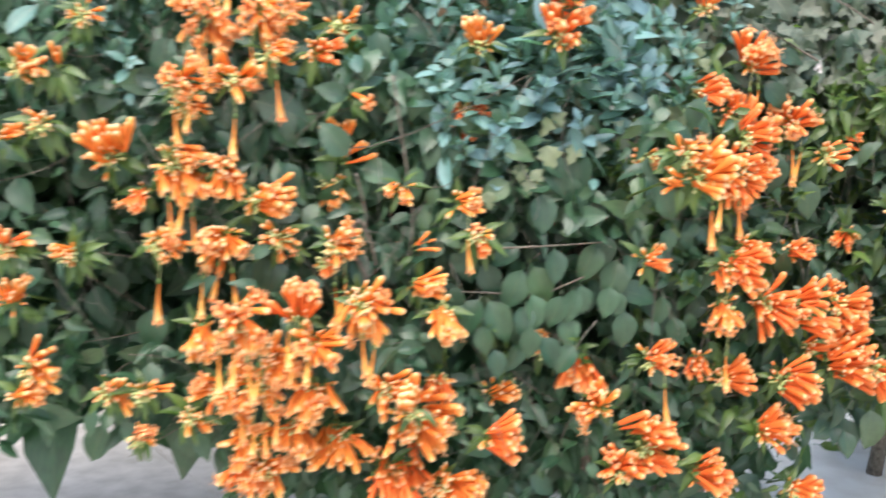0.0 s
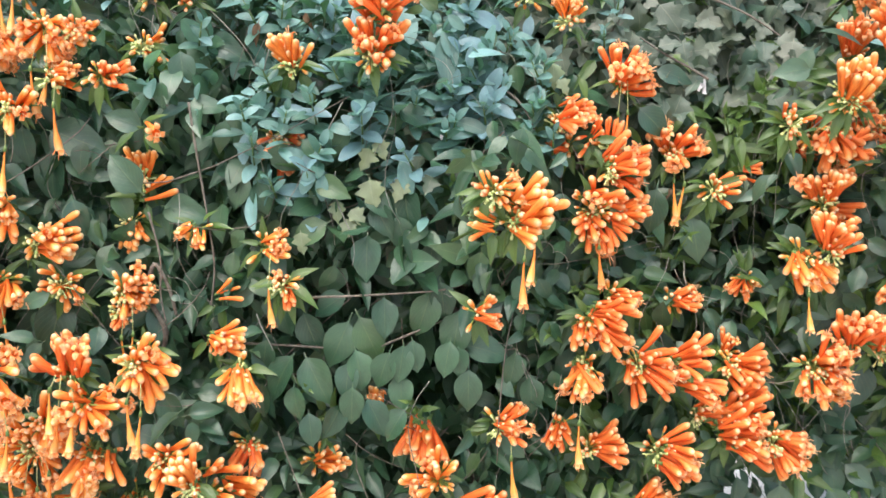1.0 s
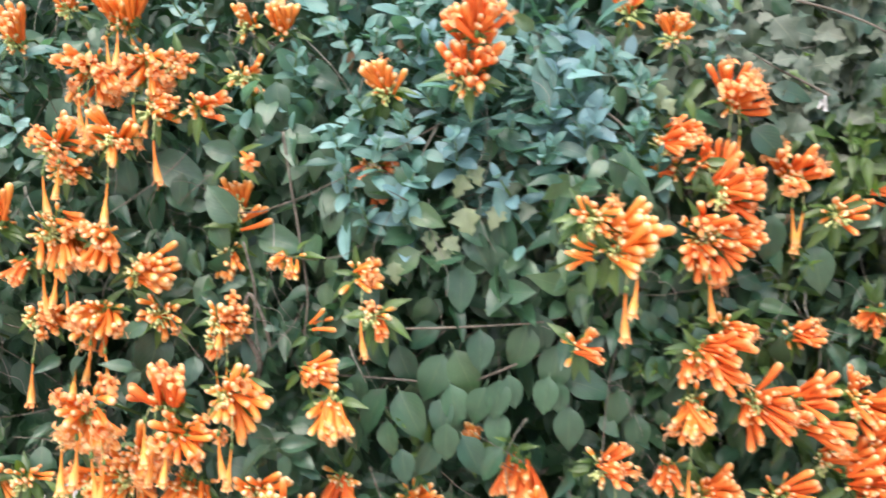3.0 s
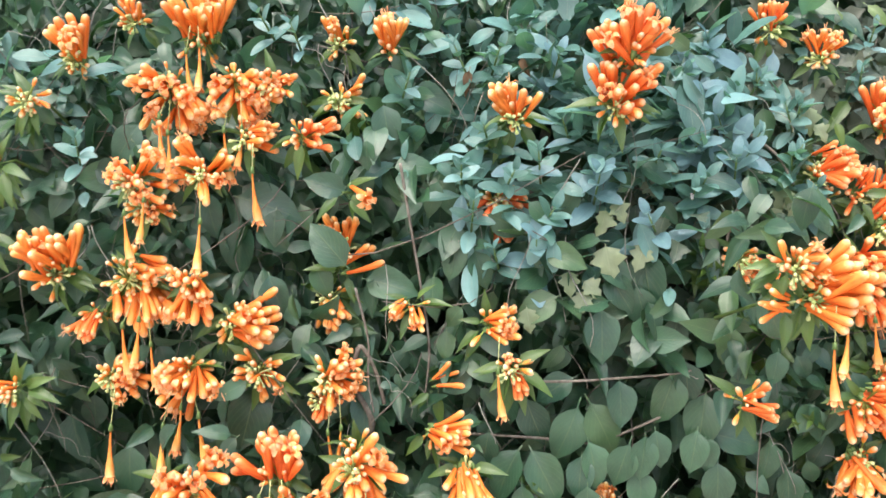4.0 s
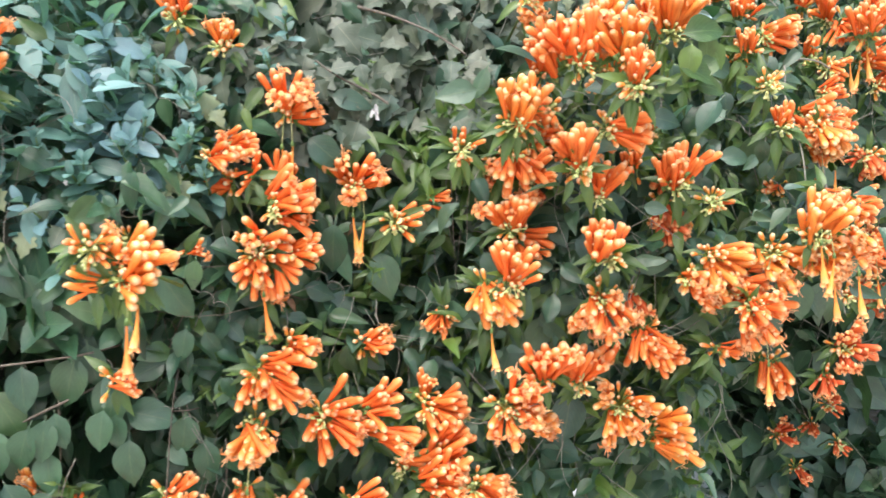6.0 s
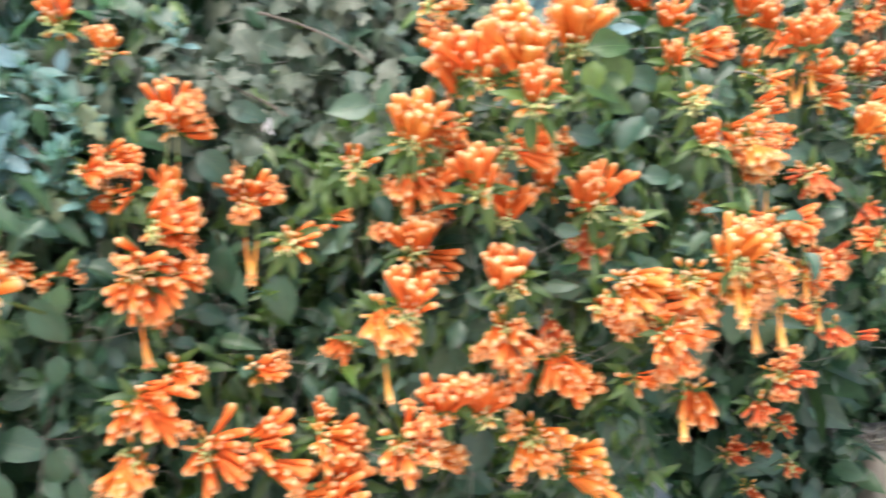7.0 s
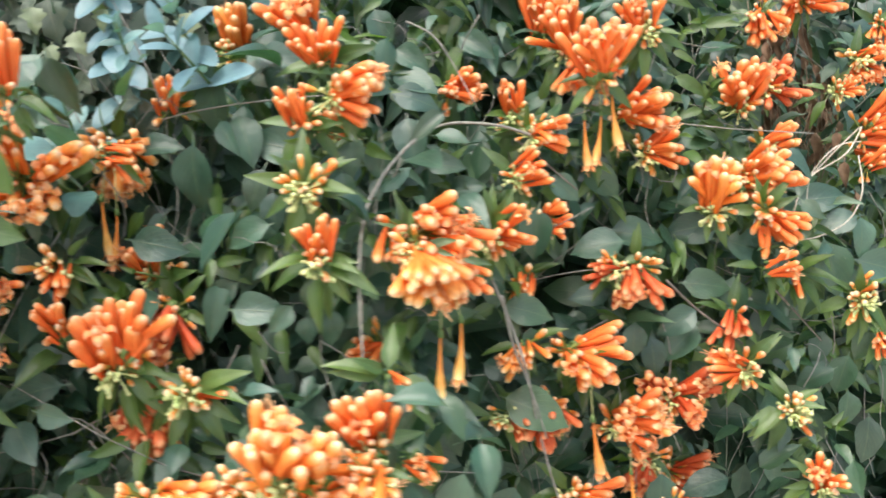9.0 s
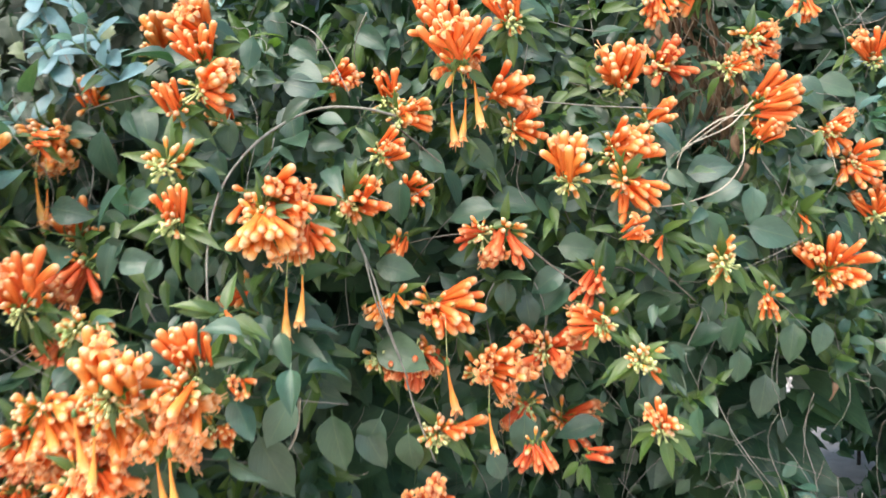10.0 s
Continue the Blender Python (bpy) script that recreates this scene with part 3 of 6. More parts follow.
flower_cluster(0.092, 1.325, 0.983, 0.039, "ak")
flower_cluster(-0.011, 1.246, 0.861, 0.023, "d")
flower_cluster(0.092, 1.259, 0.849, 0.031, "r", 1)
flower_cluster(0.114, 1.247, 0.795, 0.026, "ag")
flower_cluster(0.030, 1.257, 0.773, 0.018, "h")
flower_cluster(-0.103, 1.263, 0.781, 0.038, "o", 2)
flower_cluster(-0.125, 1.271, 0.742, 0.030, "d")
flower_cluster(-0.068, 1.226, 0.686, 0.042, "a")
flower_cluster(-0.155, 1.180, 0.699, 0.049, "u", 3)
flower_cluster(-0.050, 1.160, 0.698, 0.043, "a", 2)
flower_cluster(0.056, 1.211, 0.672, 0.046, "d")
flower_cluster(0.029, 1.231, 0.729, 0.034, "r")
flower_cluster(-0.228, 1.141, 0.682, 0.053, "o", 4)
flower_cluster(-0.214, 1.217, 0.576, 0.059, "o", 4)
flower_cluster(-0.132, 1.191, 0.558, 0.059, "d")
flower_cluster(0.013, 1.143, 0.574, 0.039, "u")
flower_cluster(0.054, 1.269, 0.556, 0.038, "d")
flower_cluster(-0.310, 1.241, 0.503, 0.031, "g")
flower_cluster(0.159, 1.303, 0.539, 0.034, "r")
flower_cluster(0.293, 1.333, 0.570, 0.053, "d")
flower_cluster(0.226, 1.338, 0.615, 0.026, "u")
flower_cluster(0.418, 1.311, 0.598, 0.035, "r", 1)
flower_cluster(0.492, 1.336, 0.578, 0.033, "d")
flower_cluster(0.314, 1.298, 0.523, 0.039, "a")
flower_cluster(0.379, 1.231, 0.773, 0.028, "r")
flower_cluster(0.425, 1.140, 0.908, 0.050, "rgy", 2)
flower_cluster(0.487, 1.338, 1.028, 0.037, "r")
flower_cluster(0.424, 1.399, 1.223, 0.028, "u")
flower_cluster(0.484, 1.388, 1.186, 0.029, "u")
flower_cluster(-0.554, 1.241, 0.585, 0.039, "r")
flower_cluster(-0.577, 1.241, 0.540, 0.034, "r")
flower_cluster(-0.436, 1.242, 0.547, 0.035, "g")
flower_cluster(-0.586, 1.241, 0.774, 0.046, "g")
flower_cluster(-0.593, 1.241, 0.697, 0.034, "u")
flower_cluster(0.022, 1.210, 0.515, 0.067, "a")
flower_cluster(-0.100, 1.252, 0.463, 0.062, "d")
flower_cluster(0.156, 1.242, 0.488, 0.053, "r")
flower_cluster(-0.231, 1.243, 0.478, 0.053, "a")
flower_cluster(-0.240, 1.245, 0.418, 0.044, "d")
flower_cluster(-0.020, 1.258, 0.406, 0.081, "d")
flower_cluster(0.089, 1.264, 0.396, 0.054, "a")
flower_cluster(0.413, 1.291, 0.456, 0.074, "r")
flower_cluster(0.362, 1.304, 0.412, 0.047, "a")
flower_cluster(0.528, 1.342, 0.399, 0.060, "r")
flower_cluster(0.632, 1.343, 0.466, 0.056, "r")
flower_cluster(0.713, 1.392, 0.346, 0.042, "r")
flower_cluster(0.568, 1.393, 1.098, 0.044, "o", 2)
flower_cluster(0.498, 1.381, 1.045, 0.034, "r")
flower_cluster(0.478, 1.367, 0.996, 0.027, "l")
flower_cluster(0.519, 1.341, 1.007, 0.021, "a")
flower_cluster(0.551, 1.385, 1.009, 0.027, "u")
flower_cluster(0.565, 1.338, 0.965, 0.052, "r")
flower_cluster(0.531, 1.342, 0.896, 0.063, "ag", 1)
flower_cluster(0.577, 1.356, 0.907, 0.039, "r")
flower_cluster(0.655, 1.416, 0.992, 0.044, "o", 2)
flower_cluster(0.717, 1.387, 0.934, 0.034, "g")
flower_cluster(0.439, 1.319, 0.908, 0.020, "a")
flower_cluster(0.393, 1.311, 0.923, 0.027, "a")
flower_cluster(0.538, 1.311, 0.751, 0.058, "a")
flower_cluster(0.573, 1.351, 0.783, 0.034, "r")
flower_cluster(0.519, 1.290, 0.678, 0.049, "d", 1)
flower_cluster(0.669, 1.392, 0.774, 0.033, "r")
flower_cluster(0.614, 1.341, 0.682, 0.050, "a")
flower_cluster(0.677, 1.348, 0.674, 0.061, "r")
flower_cluster(0.756, 1.376, 0.677, 0.041, "a")
flower_cluster(0.738, 1.394, 0.707, 0.023, "u")
flower_cluster(0.770, 1.367, 0.615, 0.056, "r")
flower_cluster(0.845, 1.323, 0.695, 0.051, "o")
flower_cluster(0.894, 1.319, 0.749, 0.044, "u")
flower_cluster(0.947, 1.352, 0.731, 0.042, "u")
flower_cluster(0.902, 1.405, 0.647, 0.035, "r")
flower_cluster(0.822, 1.331, 0.831, 0.053, "d", 1)
flower_cluster(0.770, 1.410, 0.794, 0.027, "d")
flower_cluster(0.848, 1.308, 0.880, 0.043, "u")
flower_cluster(0.856, 1.296, 1.084, 0.055, "ug")
flower_cluster(0.933, 1.278, 1.156, 0.072, "u")
flower_cluster(0.891, 1.355, 1.214, 0.033, "o")
flower_cluster(1.046, 1.277, 1.191, 0.046, "uy")
flower_cluster(0.990, 1.270, 1.160, 0.050, "uy")
flower_cluster(0.987, 1.226, 1.116, 0.032, "ug")
flower_cluster(0.931, 1.287, 1.023, 0.043, "ug")
flower_cluster(0.996, 1.317, 1.059, 0.046, "r")
flower_cluster(0.978, 1.366, 0.985, 0.044, "u")
flower_cluster(0.862, 1.358, 1.009, 0.043, "d")
flower_cluster(0.897, 1.410, 1.044, 0.037, "a")
flower_cluster(0.859, 1.372, 0.943, 0.051, "u")
flower_cluster(0.880, 1.404, 0.903, 0.041, "a")
flower_cluster(0.971, 1.294, 0.910, 0.050, "ug")
flower_cluster(0.973, 1.338, 0.818, 0.052, "o")
flower_cluster(1.056, 1.416, 0.749, 0.060, "d")
flower_cluster(1.099, 1.441, 0.718, 0.036, "r")
flower_cluster(1.020, 1.410, 0.661, 0.054, "o")
flower_cluster(1.096, 1.427, 0.612, 0.059, "r")
flower_cluster(1.099, 1.399, 0.997, 0.054, "ug")
flower_cluster(1.109, 1.455, 0.916, 0.038, "dk")
flower_cluster(1.117, 1.377, 0.841, 0.046, "o")
flower_cluster(1.184, 1.383, 0.835, 0.062, "r")
flower_cluster(1.169, 1.388, 0.745, 0.027, "r")
flower_cluster(1.263, 1.440, 0.689, 0.048, "d")
flower_cluster(1.475, 1.606, 0.687, 0.046, "ok")
flower_cluster(1.428, 1.584, 0.629, 0.029, "dk")
flower_cluster(1.288, 1.499, 1.201, 0.040, "r")
flower_cluster(1.253, 1.539, 1.247, 0.032, "u")
flower_cluster(1.264, 1.428, 1.070, 0.028, "ug")
flower_cluster(1.351, 1.505, 1.068, 0.060, "o")
flower_cluster(1.363, 1.515, 1.028, 0.036, "d", 2)
flower_cluster(1.256, 1.304, 0.928, 0.052, "u", 2)
flower_cluster(1.455, 1.630, 0.860, 0.036, "dk")
flower_cluster(1.501, 1.634, 0.928, 0.044, "a", 1)
flower_cluster(1.497, 1.732, 1.278, 0.043, "u")
flower_cluster(0.762, 1.410, 0.968, 0.021, "r")
flower_cluster(0.793, 1.329, 1.034, 0.029, "g")
flower_cluster(1.168, 1.418, 0.946, 0.026, "g")
flower_cluster(1.263, 1.455, 1.120, 0.027, "g")
flower_cluster(1.261, 1.568, 1.176, 0.030, "u")
flower_cluster(1.101, 1.555, 1.208, 0.026, "u")
flower_cluster(1.053, 1.543, 1.155, 0.040, "o", 2)
flower_cluster(1.088, 1.526, 1.052, 0.033, "u")
flower_cluster(1.119, 1.474, 0.997, 0.041, "dk")
flower_cluster(1.286, 1.515, 0.967, 0.027, "l")
flower_cluster(1.330, 1.406, 0.965, 0.019, "g")
flower_cluster(1.265, 1.504, 0.814, 0.027, "r")
flower_cluster(1.350, 1.389, 0.902, 0.015, "r")
flower_cluster(1.380, 1.665, 1.216, 0.032, "r")
flower_cluster(1.432, 1.670, 1.196, 0.029, "u")
flower_cluster(1.465, 1.648, 1.164, 0.031, "r")
flower_cluster(1.526, 1.648, 1.237, 0.050, "u")
flower_cluster(1.524, 1.710, 1.234, 0.047, "d", 3)
flower_cluster(1.576, 1.712, 1.182, 0.042, "r")
flower_cluster(1.596, 1.713, 1.141, 0.036, "r")
flower_cluster(1.445, 1.623, 1.120, 0.028, "r")
flower_cluster(1.421, 1.583, 1.064, 0.032, "ag")
flower_cluster(1.472, 1.636, 1.071, 0.028, "r")
flower_cluster(1.440, 1.651, 0.997, 0.031, "d")
flower_cluster(1.547, 1.664, 0.848, 0.045, "o", 1)
flower_cluster(1.609, 1.740, 0.857, 0.042, "ok")
flower_cluster(1.666, 1.690, 0.895, 0.031, "lg")
flower_cluster(1.565, 1.688, 0.998, 0.041, "dk")
flower_cluster(1.527, 1.679, 1.014, 0.024, "lk")
flower_cluster(1.649, 1.685, 1.092, 0.042, "u")
flower_cluster(1.720, 1.752, 1.105, 0.053, "r")
flower_cluster(1.724, 1.721, 1.055, 0.036, "a")
flower_cluster(1.722, 1.700, 1.004, 0.018, "r")
flower_cluster(1.763, 1.745, 0.988, 0.020, "g")
flower_cluster(1.712, 1.818, 1.208, 0.049, "u")
flower_cluster(1.774, 1.890, 1.217, 0.041, "ak")
flower_cluster(1.764, 1.834, 1.142, 0.036, "r")
flower_cluster(1.895, 1.912, 1.242, 0.033, "o")
flower_cluster(1.868, 1.894, 1.211, 0.023, "r")
flower_cluster(1.917, 1.901, 1.153, 0.055, "r")
flower_cluster(1.909, 1.897, 1.111, 0.026, "r")
flower_cluster(2.026, 2.030, 1.114, 0.035, "a")
flower_cluster(2.057, 2.048, 1.062, 0.042, "a")
flower_cluster(1.835, 1.757, 0.960, 0.028, "g")
flower_cluster(2.002, 1.960, 0.916, 0.056, "a")
flower_cluster(1.900, 1.855, 0.886, 0.024, "d")
flower_cluster(1.748, 1.679, 0.842, 0.024, "g")
flower_cluster(1.747, 1.650, 0.788, 0.030, "ug")
flower_cluster(1.629, 1.801, 0.744, 0.039, "ak")
flower_cluster(1.578, 1.717, 0.771, 0.035, "dk")
flower_cluster(1.501, 1.633, 0.776, 0.040, "g")
flower_cluster(1.593, 1.661, 0.735, 0.030, "dk")
flower_cluster(1.665, 1.695, 0.723, 0.020, "rk")
flower_cluster(1.584, 1.714, 1.286, 0.031, "ug")
flower_cluster(1.473, 1.766, 1.301, 0.039, "u")
flower_cluster(1.437, 1.608, 0.931, 0.028, "d")
flower_cluster(1.471, 1.668, 0.855, 0.026, "dk")
flower_cluster(1.417, 1.617, 0.861, 0.027, "dk")
flower_cluster(1.769, 1.905, 1.303, 0.036, "d")
flower_cluster(1.675, 1.706, 0.938, 0.029, "dk")
flower_cluster(1.992, 2.071, 1.305, 0.030, "d")
flower_cluster(2.395, 2.264, 1.349, 0.069, "a")
flower_cluster(2.407, 2.226, 1.263, 0.061, "d")
flower_cluster(2.147, 2.286, 1.399, 0.060, "a")
flower_cluster(2.250, 2.174, 1.147, 0.072, "a")
flower_cluster(2.429, 2.158, 1.113, 0.073, "a")
flower_cluster(2.240, 2.136, 1.062, 0.054, "d")
flower_cluster(2.245, 2.120, 0.986, 0.058, "a")
flower_cluster(2.343, 2.120, 0.945, 0.058, "a")
flower_cluster(2.225, 2.120, 0.909, 0.061, "d")
flower_cluster(2.338, 2.121, 0.841, 0.059, "d")
flower_cluster(2.326, 2.121, 0.736, 0.050, "dk")
flower_cluster(2.227, 2.120, 0.492, 0.075, "ak")
flower_cluster(2.245, 2.122, 0.397, 0.055, "dk")
flower_cluster(2.209, 2.120, 0.638, 0.052, "dk")
flower_cluster(2.487, 2.121, 0.908, 0.040, "a")
flower_cluster(2.415, 2.129, 1.047, 0.059, "d")
flower_cluster(1.227, 1.600, 1.286, 0.042, "u")
flower_cluster(1.145, 1.636, 1.277, 0.040, "uy")
flower_cluster(1.242, 1.493, 1.186, 0.027, "u")
flower_cluster(1.344, 1.456, 1.042, 0.042, "dy")
flower_cluster(1.314, 1.357, 0.934, 0.036, "u")
flower_cluster(1.312, 1.334, 0.896, 0.039, "oyp", 1)
flower_cluster(1.018, 1.440, 1.138, 0.056, "oy")
flower_cluster(0.970, 1.322, 1.194, 0.052, "uy")
flower_cluster(0.924, 1.465, 1.159, 0.046, "u")
flower_cluster(1.044, 1.357, 1.214, 0.033, "u")
flower_cluster(0.922, 1.426, 1.074, 0.038, "d")
flower_cluster(0.554, 1.343, 0.560, 0.041, "a")
flower_cluster(0.650, 1.324, 0.565, 0.058, "r")
flower_cluster(0.759, 1.357, 0.577, 0.062, "r")
flower_cluster(0.823, 1.346, 0.569, 0.047, "o")
flower_cluster(0.720, 1.391, 0.603, 0.044, "r")
flower_cluster(1.835, 1.943, 1.331, 0.040, "a")
flower_cluster(1.074, 1.491, 1.157, 0.020, "r")
flower_cluster(-0.585, 1.240, 0.929, 0.027, "r")
flower_cluster(-0.559, 1.244, 1.036, 0.035, "rg")
flower_cluster(-0.512, 1.249, 1.050, 0.020, "g")
flower_cluster(-0.479, 1.275, 1.107, 0.025, "g")
flower_cluster(-0.539, 1.240, 0.955, 0.023, "g")
flower_cluster(-0.516, 1.242, 0.759, 0.024, "lg")
flower_cluster(-0.399, 1.241, 0.480, 0.026, "r")
flower_cluster(-0.205, 1.246, 0.422, 0.040, "o")
flower_cluster(-0.381, 1.241, 0.544, 0.031, "g")
flower_cluster(1.039, 1.432, 1.051, 0.023, "d")
flower_cluster(1.047, 1.424, 1.014, 0.025, "u")
flower_cluster(1.235, 1.360, 0.870, 0.052, "oyp")
flower_cluster(1.195, 1.350, 0.795, 0.050, "o", 1)
flower_cluster(1.290, 1.352, 0.875, 0.045, "oyp", 1)
flower_cluster(1.150, 1.370, 0.870, 0.045, "oyp")
flower_cluster(0.863, 1.425, 1.021, 0.036, "ak")
flower_cluster(0.840, 1.449, 0.995, 0.031, "dk")
flower_cluster(0.896, 1.375, 1.001, 0.031, "r")
flower_cluster(0.888, 1.383, 1.091, 0.032, "r")
flower_cluster(0.994, 1.407, 1.049, 0.027, "r")
flower_cluster(0.942, 1.417, 1.032, 0.035, "ok")
flower_cluster(1.051, 1.448, 0.800, 0.039, "dk")
flower_cluster(1.098, 1.460, 0.933, 0.036, "dk")
flower_cluster(0.897, 1.430, 0.974, 0.030, "dk")
flower_cluster(-0.311, 1.227, 0.635, 0.041, "d")
flower_cluster(-0.130, 1.185, 0.641, 0.042, "a")
flower_cluster(-0.180, 1.187, 0.614, 0.039, "o")
flower_cluster(-0.167, 1.221, 0.491, 0.047, "d")
flower_cluster(-0.021, 1.167, 0.580, 0.037, "a")
flower_cluster(-0.279, 1.227, 0.558, 0.036, "o")
flower_cluster(0.367, 1.125, 0.948, 0.025, "by")
flower_cluster(0.405, 1.130, 0.940, 0.025, "oy")
flower_cluster(0.370, 1.135, 0.896, 0.020, "ly")
flower_cluster(1.740, 2.200, 0.348, 0.030, "dk")
flower_cluster(1.661, 2.198, 0.341, 0.038, "ak")
flower_cluster(1.758, 2.112, 0.330, 0.023, "dk")
flower_cluster(1.710, 2.214, 0.231, 0.036, "dk")
flower_cluster(1.750, 2.128, 0.432, 0.029, "rk")
flower_cluster(2.114, 2.186, 1.247, 0.040, "u")
flower_cluster(2.080, 2.046, 1.001, 0.034, "u")
flower_cluster(1.965, 1.945, 0.985, 0.012, "g")

# ---- setting ----
def sheet(name, pts, m, label):
    return tagged(new(name, mesh_of(name, pts, [tuple(range(len(pts)))], mats=(m,), smooth=False)), label, "ground", kind="structure")


sheet("ground", [(-400, -400, 0), (400, -400, 0), (400, 400, 0), (-400, 400, 0)], paving, "grey weathered concrete paving under the hedge")


def low_slab(x0, x1, y0, y1, top):
    """A pale slab added for the brighter-lit ground behind the hedge, its upper edge rounded."""
    v, f, n = [], [], 24
    for k in range(4 * n):
        side, u = divmod(k, n)
        u /= n
        x, y = ((x0 + (x1 - x0) * u, y0), (x1, y0 + (y1 - y0) * u), (x1 - (x1 - x0) * u, y1), (x0, y1 - (y1 - y0) * u))[side]
        rag = 0.02 * noise.noise((x * 5, y * 5, 2.0))
        cx, cy = (x0 + x1) / 2, (y0 + y1) / 2
        for s, z in ((1.0, 0.0), (1.0, top * 0.6), (0.985, top * 0.93), (0.96, top)):
            v.append((cx + (x - cx) * s + rag, cy + (y - cy) * s + rag, z))
    for k in range(4 * n):
        a, b = 4 * k, 4 * ((k + 1) % (4 * n))
        f += [(a + i, b + i, b + i + 1, a + i + 1) for i in range(3)]
    f.append(tuple(4 * k + 3 for k in range(4 * n)))
    tagged(new("pavement", mesh_of("pavement", v, f, None, (slab,), smooth=False)), "pale concrete slab added as brightly lit ground behind the hedge", "pavement", kind="structure")


low_slab(0.80, 1.78, 1.75, 3.30, 0.03)

# ---- the hedge: flame vine with honeysuckle and ivy grown through it ----
HEADS.append((1.055, 1.575, 1.31, 0.105))  # kept clear for the tall honeysuckle shoot
SPLIT = {"vine": [], "blue": [], "ivy": [], "young": []}
for layer, count in (((-0.015, 0.06), 6000), ((0.05, 0.16), 8200), ((0.16, 0.62), 15000)):
    # the stretch below x = -0.95 is unseen, added to shade the paving
    pts = sample_hedge(count, -1.45, 2.62, 1.60, *layer)
    for p in pts:
        b, i = kind_share(p[0], p[2])
        u = rng.uniform()
        kind = "ivy" if u < i else "blue" if u < i + b * (1 - i) else "vine"
        if layer[0] > 0.1:
            kind = "vine"
        elif kind == "vine" and rng.uniform() < 0.16 * smooth_step(0.3, 0.9, p[0]) + 0.5 * bump(p[0], p[2], 0.80, 1.05, 0.10, 0.08):
            kind = "young"
        for _ in range({"vine": 1, "blue": 2, "ivy": 2, "young": 4}[kind]):
            SPLIT[kind].append(p + rng.normal(0, {"vine": 0.0, "young": 0.018}.get(kind, 0.012), 3))

# leafy shoots carry the flower heads that stand well out from the hedge
for hx, hy, hz, hr in HEADS:
    gap = front(hx, hz) - hy
    if gap > 0.08:
        for _ in range(int(5 + min(gap, 0.2) * 40)):
            p = np.array((hx + rng.normal(0, 0.6 * hr + 0.012), hy + 0.02 + rng.uniform(0, max(0.03, gap)), hz + 0.02 + rng.normal(0, 0.7 * hr + 0.012)))
            if not hides_flowers(p):
                SPLIT["vine"].append(p)


def plant(name, kind, label, m_one, m_many, x0, x1, singles):
    base = new(name)
    base.location = ((x0 + x1) / 2, front((x0 + x1) / 2, 0.6) + 0.2, 0.0)
    tagged(base, label, "climbing plant")
    pts = np.array([p for p in SPLIT[kind] if x0 <= p[0] < x1])
    # the foremost leaves are pieces of their own
    depth = np.array([p[1] - front(p[0], p[2]) for p in pts])
    order = np.argsort(depth)
    off = np.array(base.location)
    rots = poses_for(kind, pts)
    size = rng.uniform(0.42, 0.92, len(pts)) * np.where(depth > 0.40, 2.7, 1.0) * np.where(depth > 0.3, 1.6, np.where(depth > 0.12, 1.12, 1.0))
    if kind == "blue":
        size = size * rng.choice((0.75, 1.1, 1.6), len(pts))
    if kind == "ivy":
        size = size * 1.3
    shapes = SHAPES[kind]
    shared = [mesh_of(name + " leaf", s[0], s[2], s[1], (m_one,)) for s in shapes]
    for k in order[:singles]:
        m = Matrix.LocRotScale(Vector(pts[k] - off), Matrix(rots[k].tolist()).to_quaternion(), Vector([size[k]] * 3))
        child("leaf", shared[k % len(shapes)], base, m)
    rest = order[singles:]
    # the dark inside, in plainer leaves
    deep = rest[depth[rest] > 0.16]
    rest = rest[depth[rest] <= 0.16]
    if len(deep):
        ob = child("inner_foliage", many_leaves("inner foliage", SHAPES["inner"][0], pts[deep] - off, rots[deep], size[deep], m_many), base)
        tagged(ob, kind="stuff")
    for j, s in enumerate(shapes):
        sel = np.array([k for k in rest if k % len(shapes) == j])
        if len(sel):
            ob = child("foliage", many_leaves("foliage", s, pts[sel] - off, rots[sel], size[sel], m_many), base)
            tagged(ob, kind="stuff")
    return base


vines = [plant("flame_vine", "vine", "dense dark-green flame vine hanging over the paving", *mats, a, b, 15) for a, b, mats in ((-1.5, 0.0, (leaf_vine_one, leaf_vine)), (0.0, 0.62, (leaf_vine_one, leaf_vine)), (0.62, 1.2, (leaf_green_one, leaf_green)), (1.2, 1.75, (leaf_green_one, leaf_green)), (1.75, 2.7, (leaf_green_one, leaf_green)))]
honeys = [plant("honeysuckle", "blue", "blue-green honeysuckle sprays growing through the vine", leaf_blue_one, leaf_blue, a, b, 20) for a, b in ((-1.5, 0.75), (0.75, 2.7))]
ivies = [plant("ivy", "ivy", "dull brownish-green ivy covering the hedge", leaf_ivy_one, leaf_ivy, -1.5, 2.7, 60)]


# young narrow leaves of the vine's new shoots
for x0, x1, base in zip((-1.5, 0.0, 0.62, 1.2, 1.75), (0.0, 0.62, 1.2, 1.75, 2.7), vines):
    pts = np.array([p for p in SPLIT["young"] if x0 <= p[0] < x1])
    if len(pts):
        rots = poses_for("ivy", pts)
        size = rng.uniform(0.9, 1.6, len(pts))
        tagged(child("new_growth", many_leaves("new growth", SHAPES["young"][0], pts - np.array(base.location), rots, size, leaf_young_many), base, None, "narrow light-green young leaves"), kind="stuff")


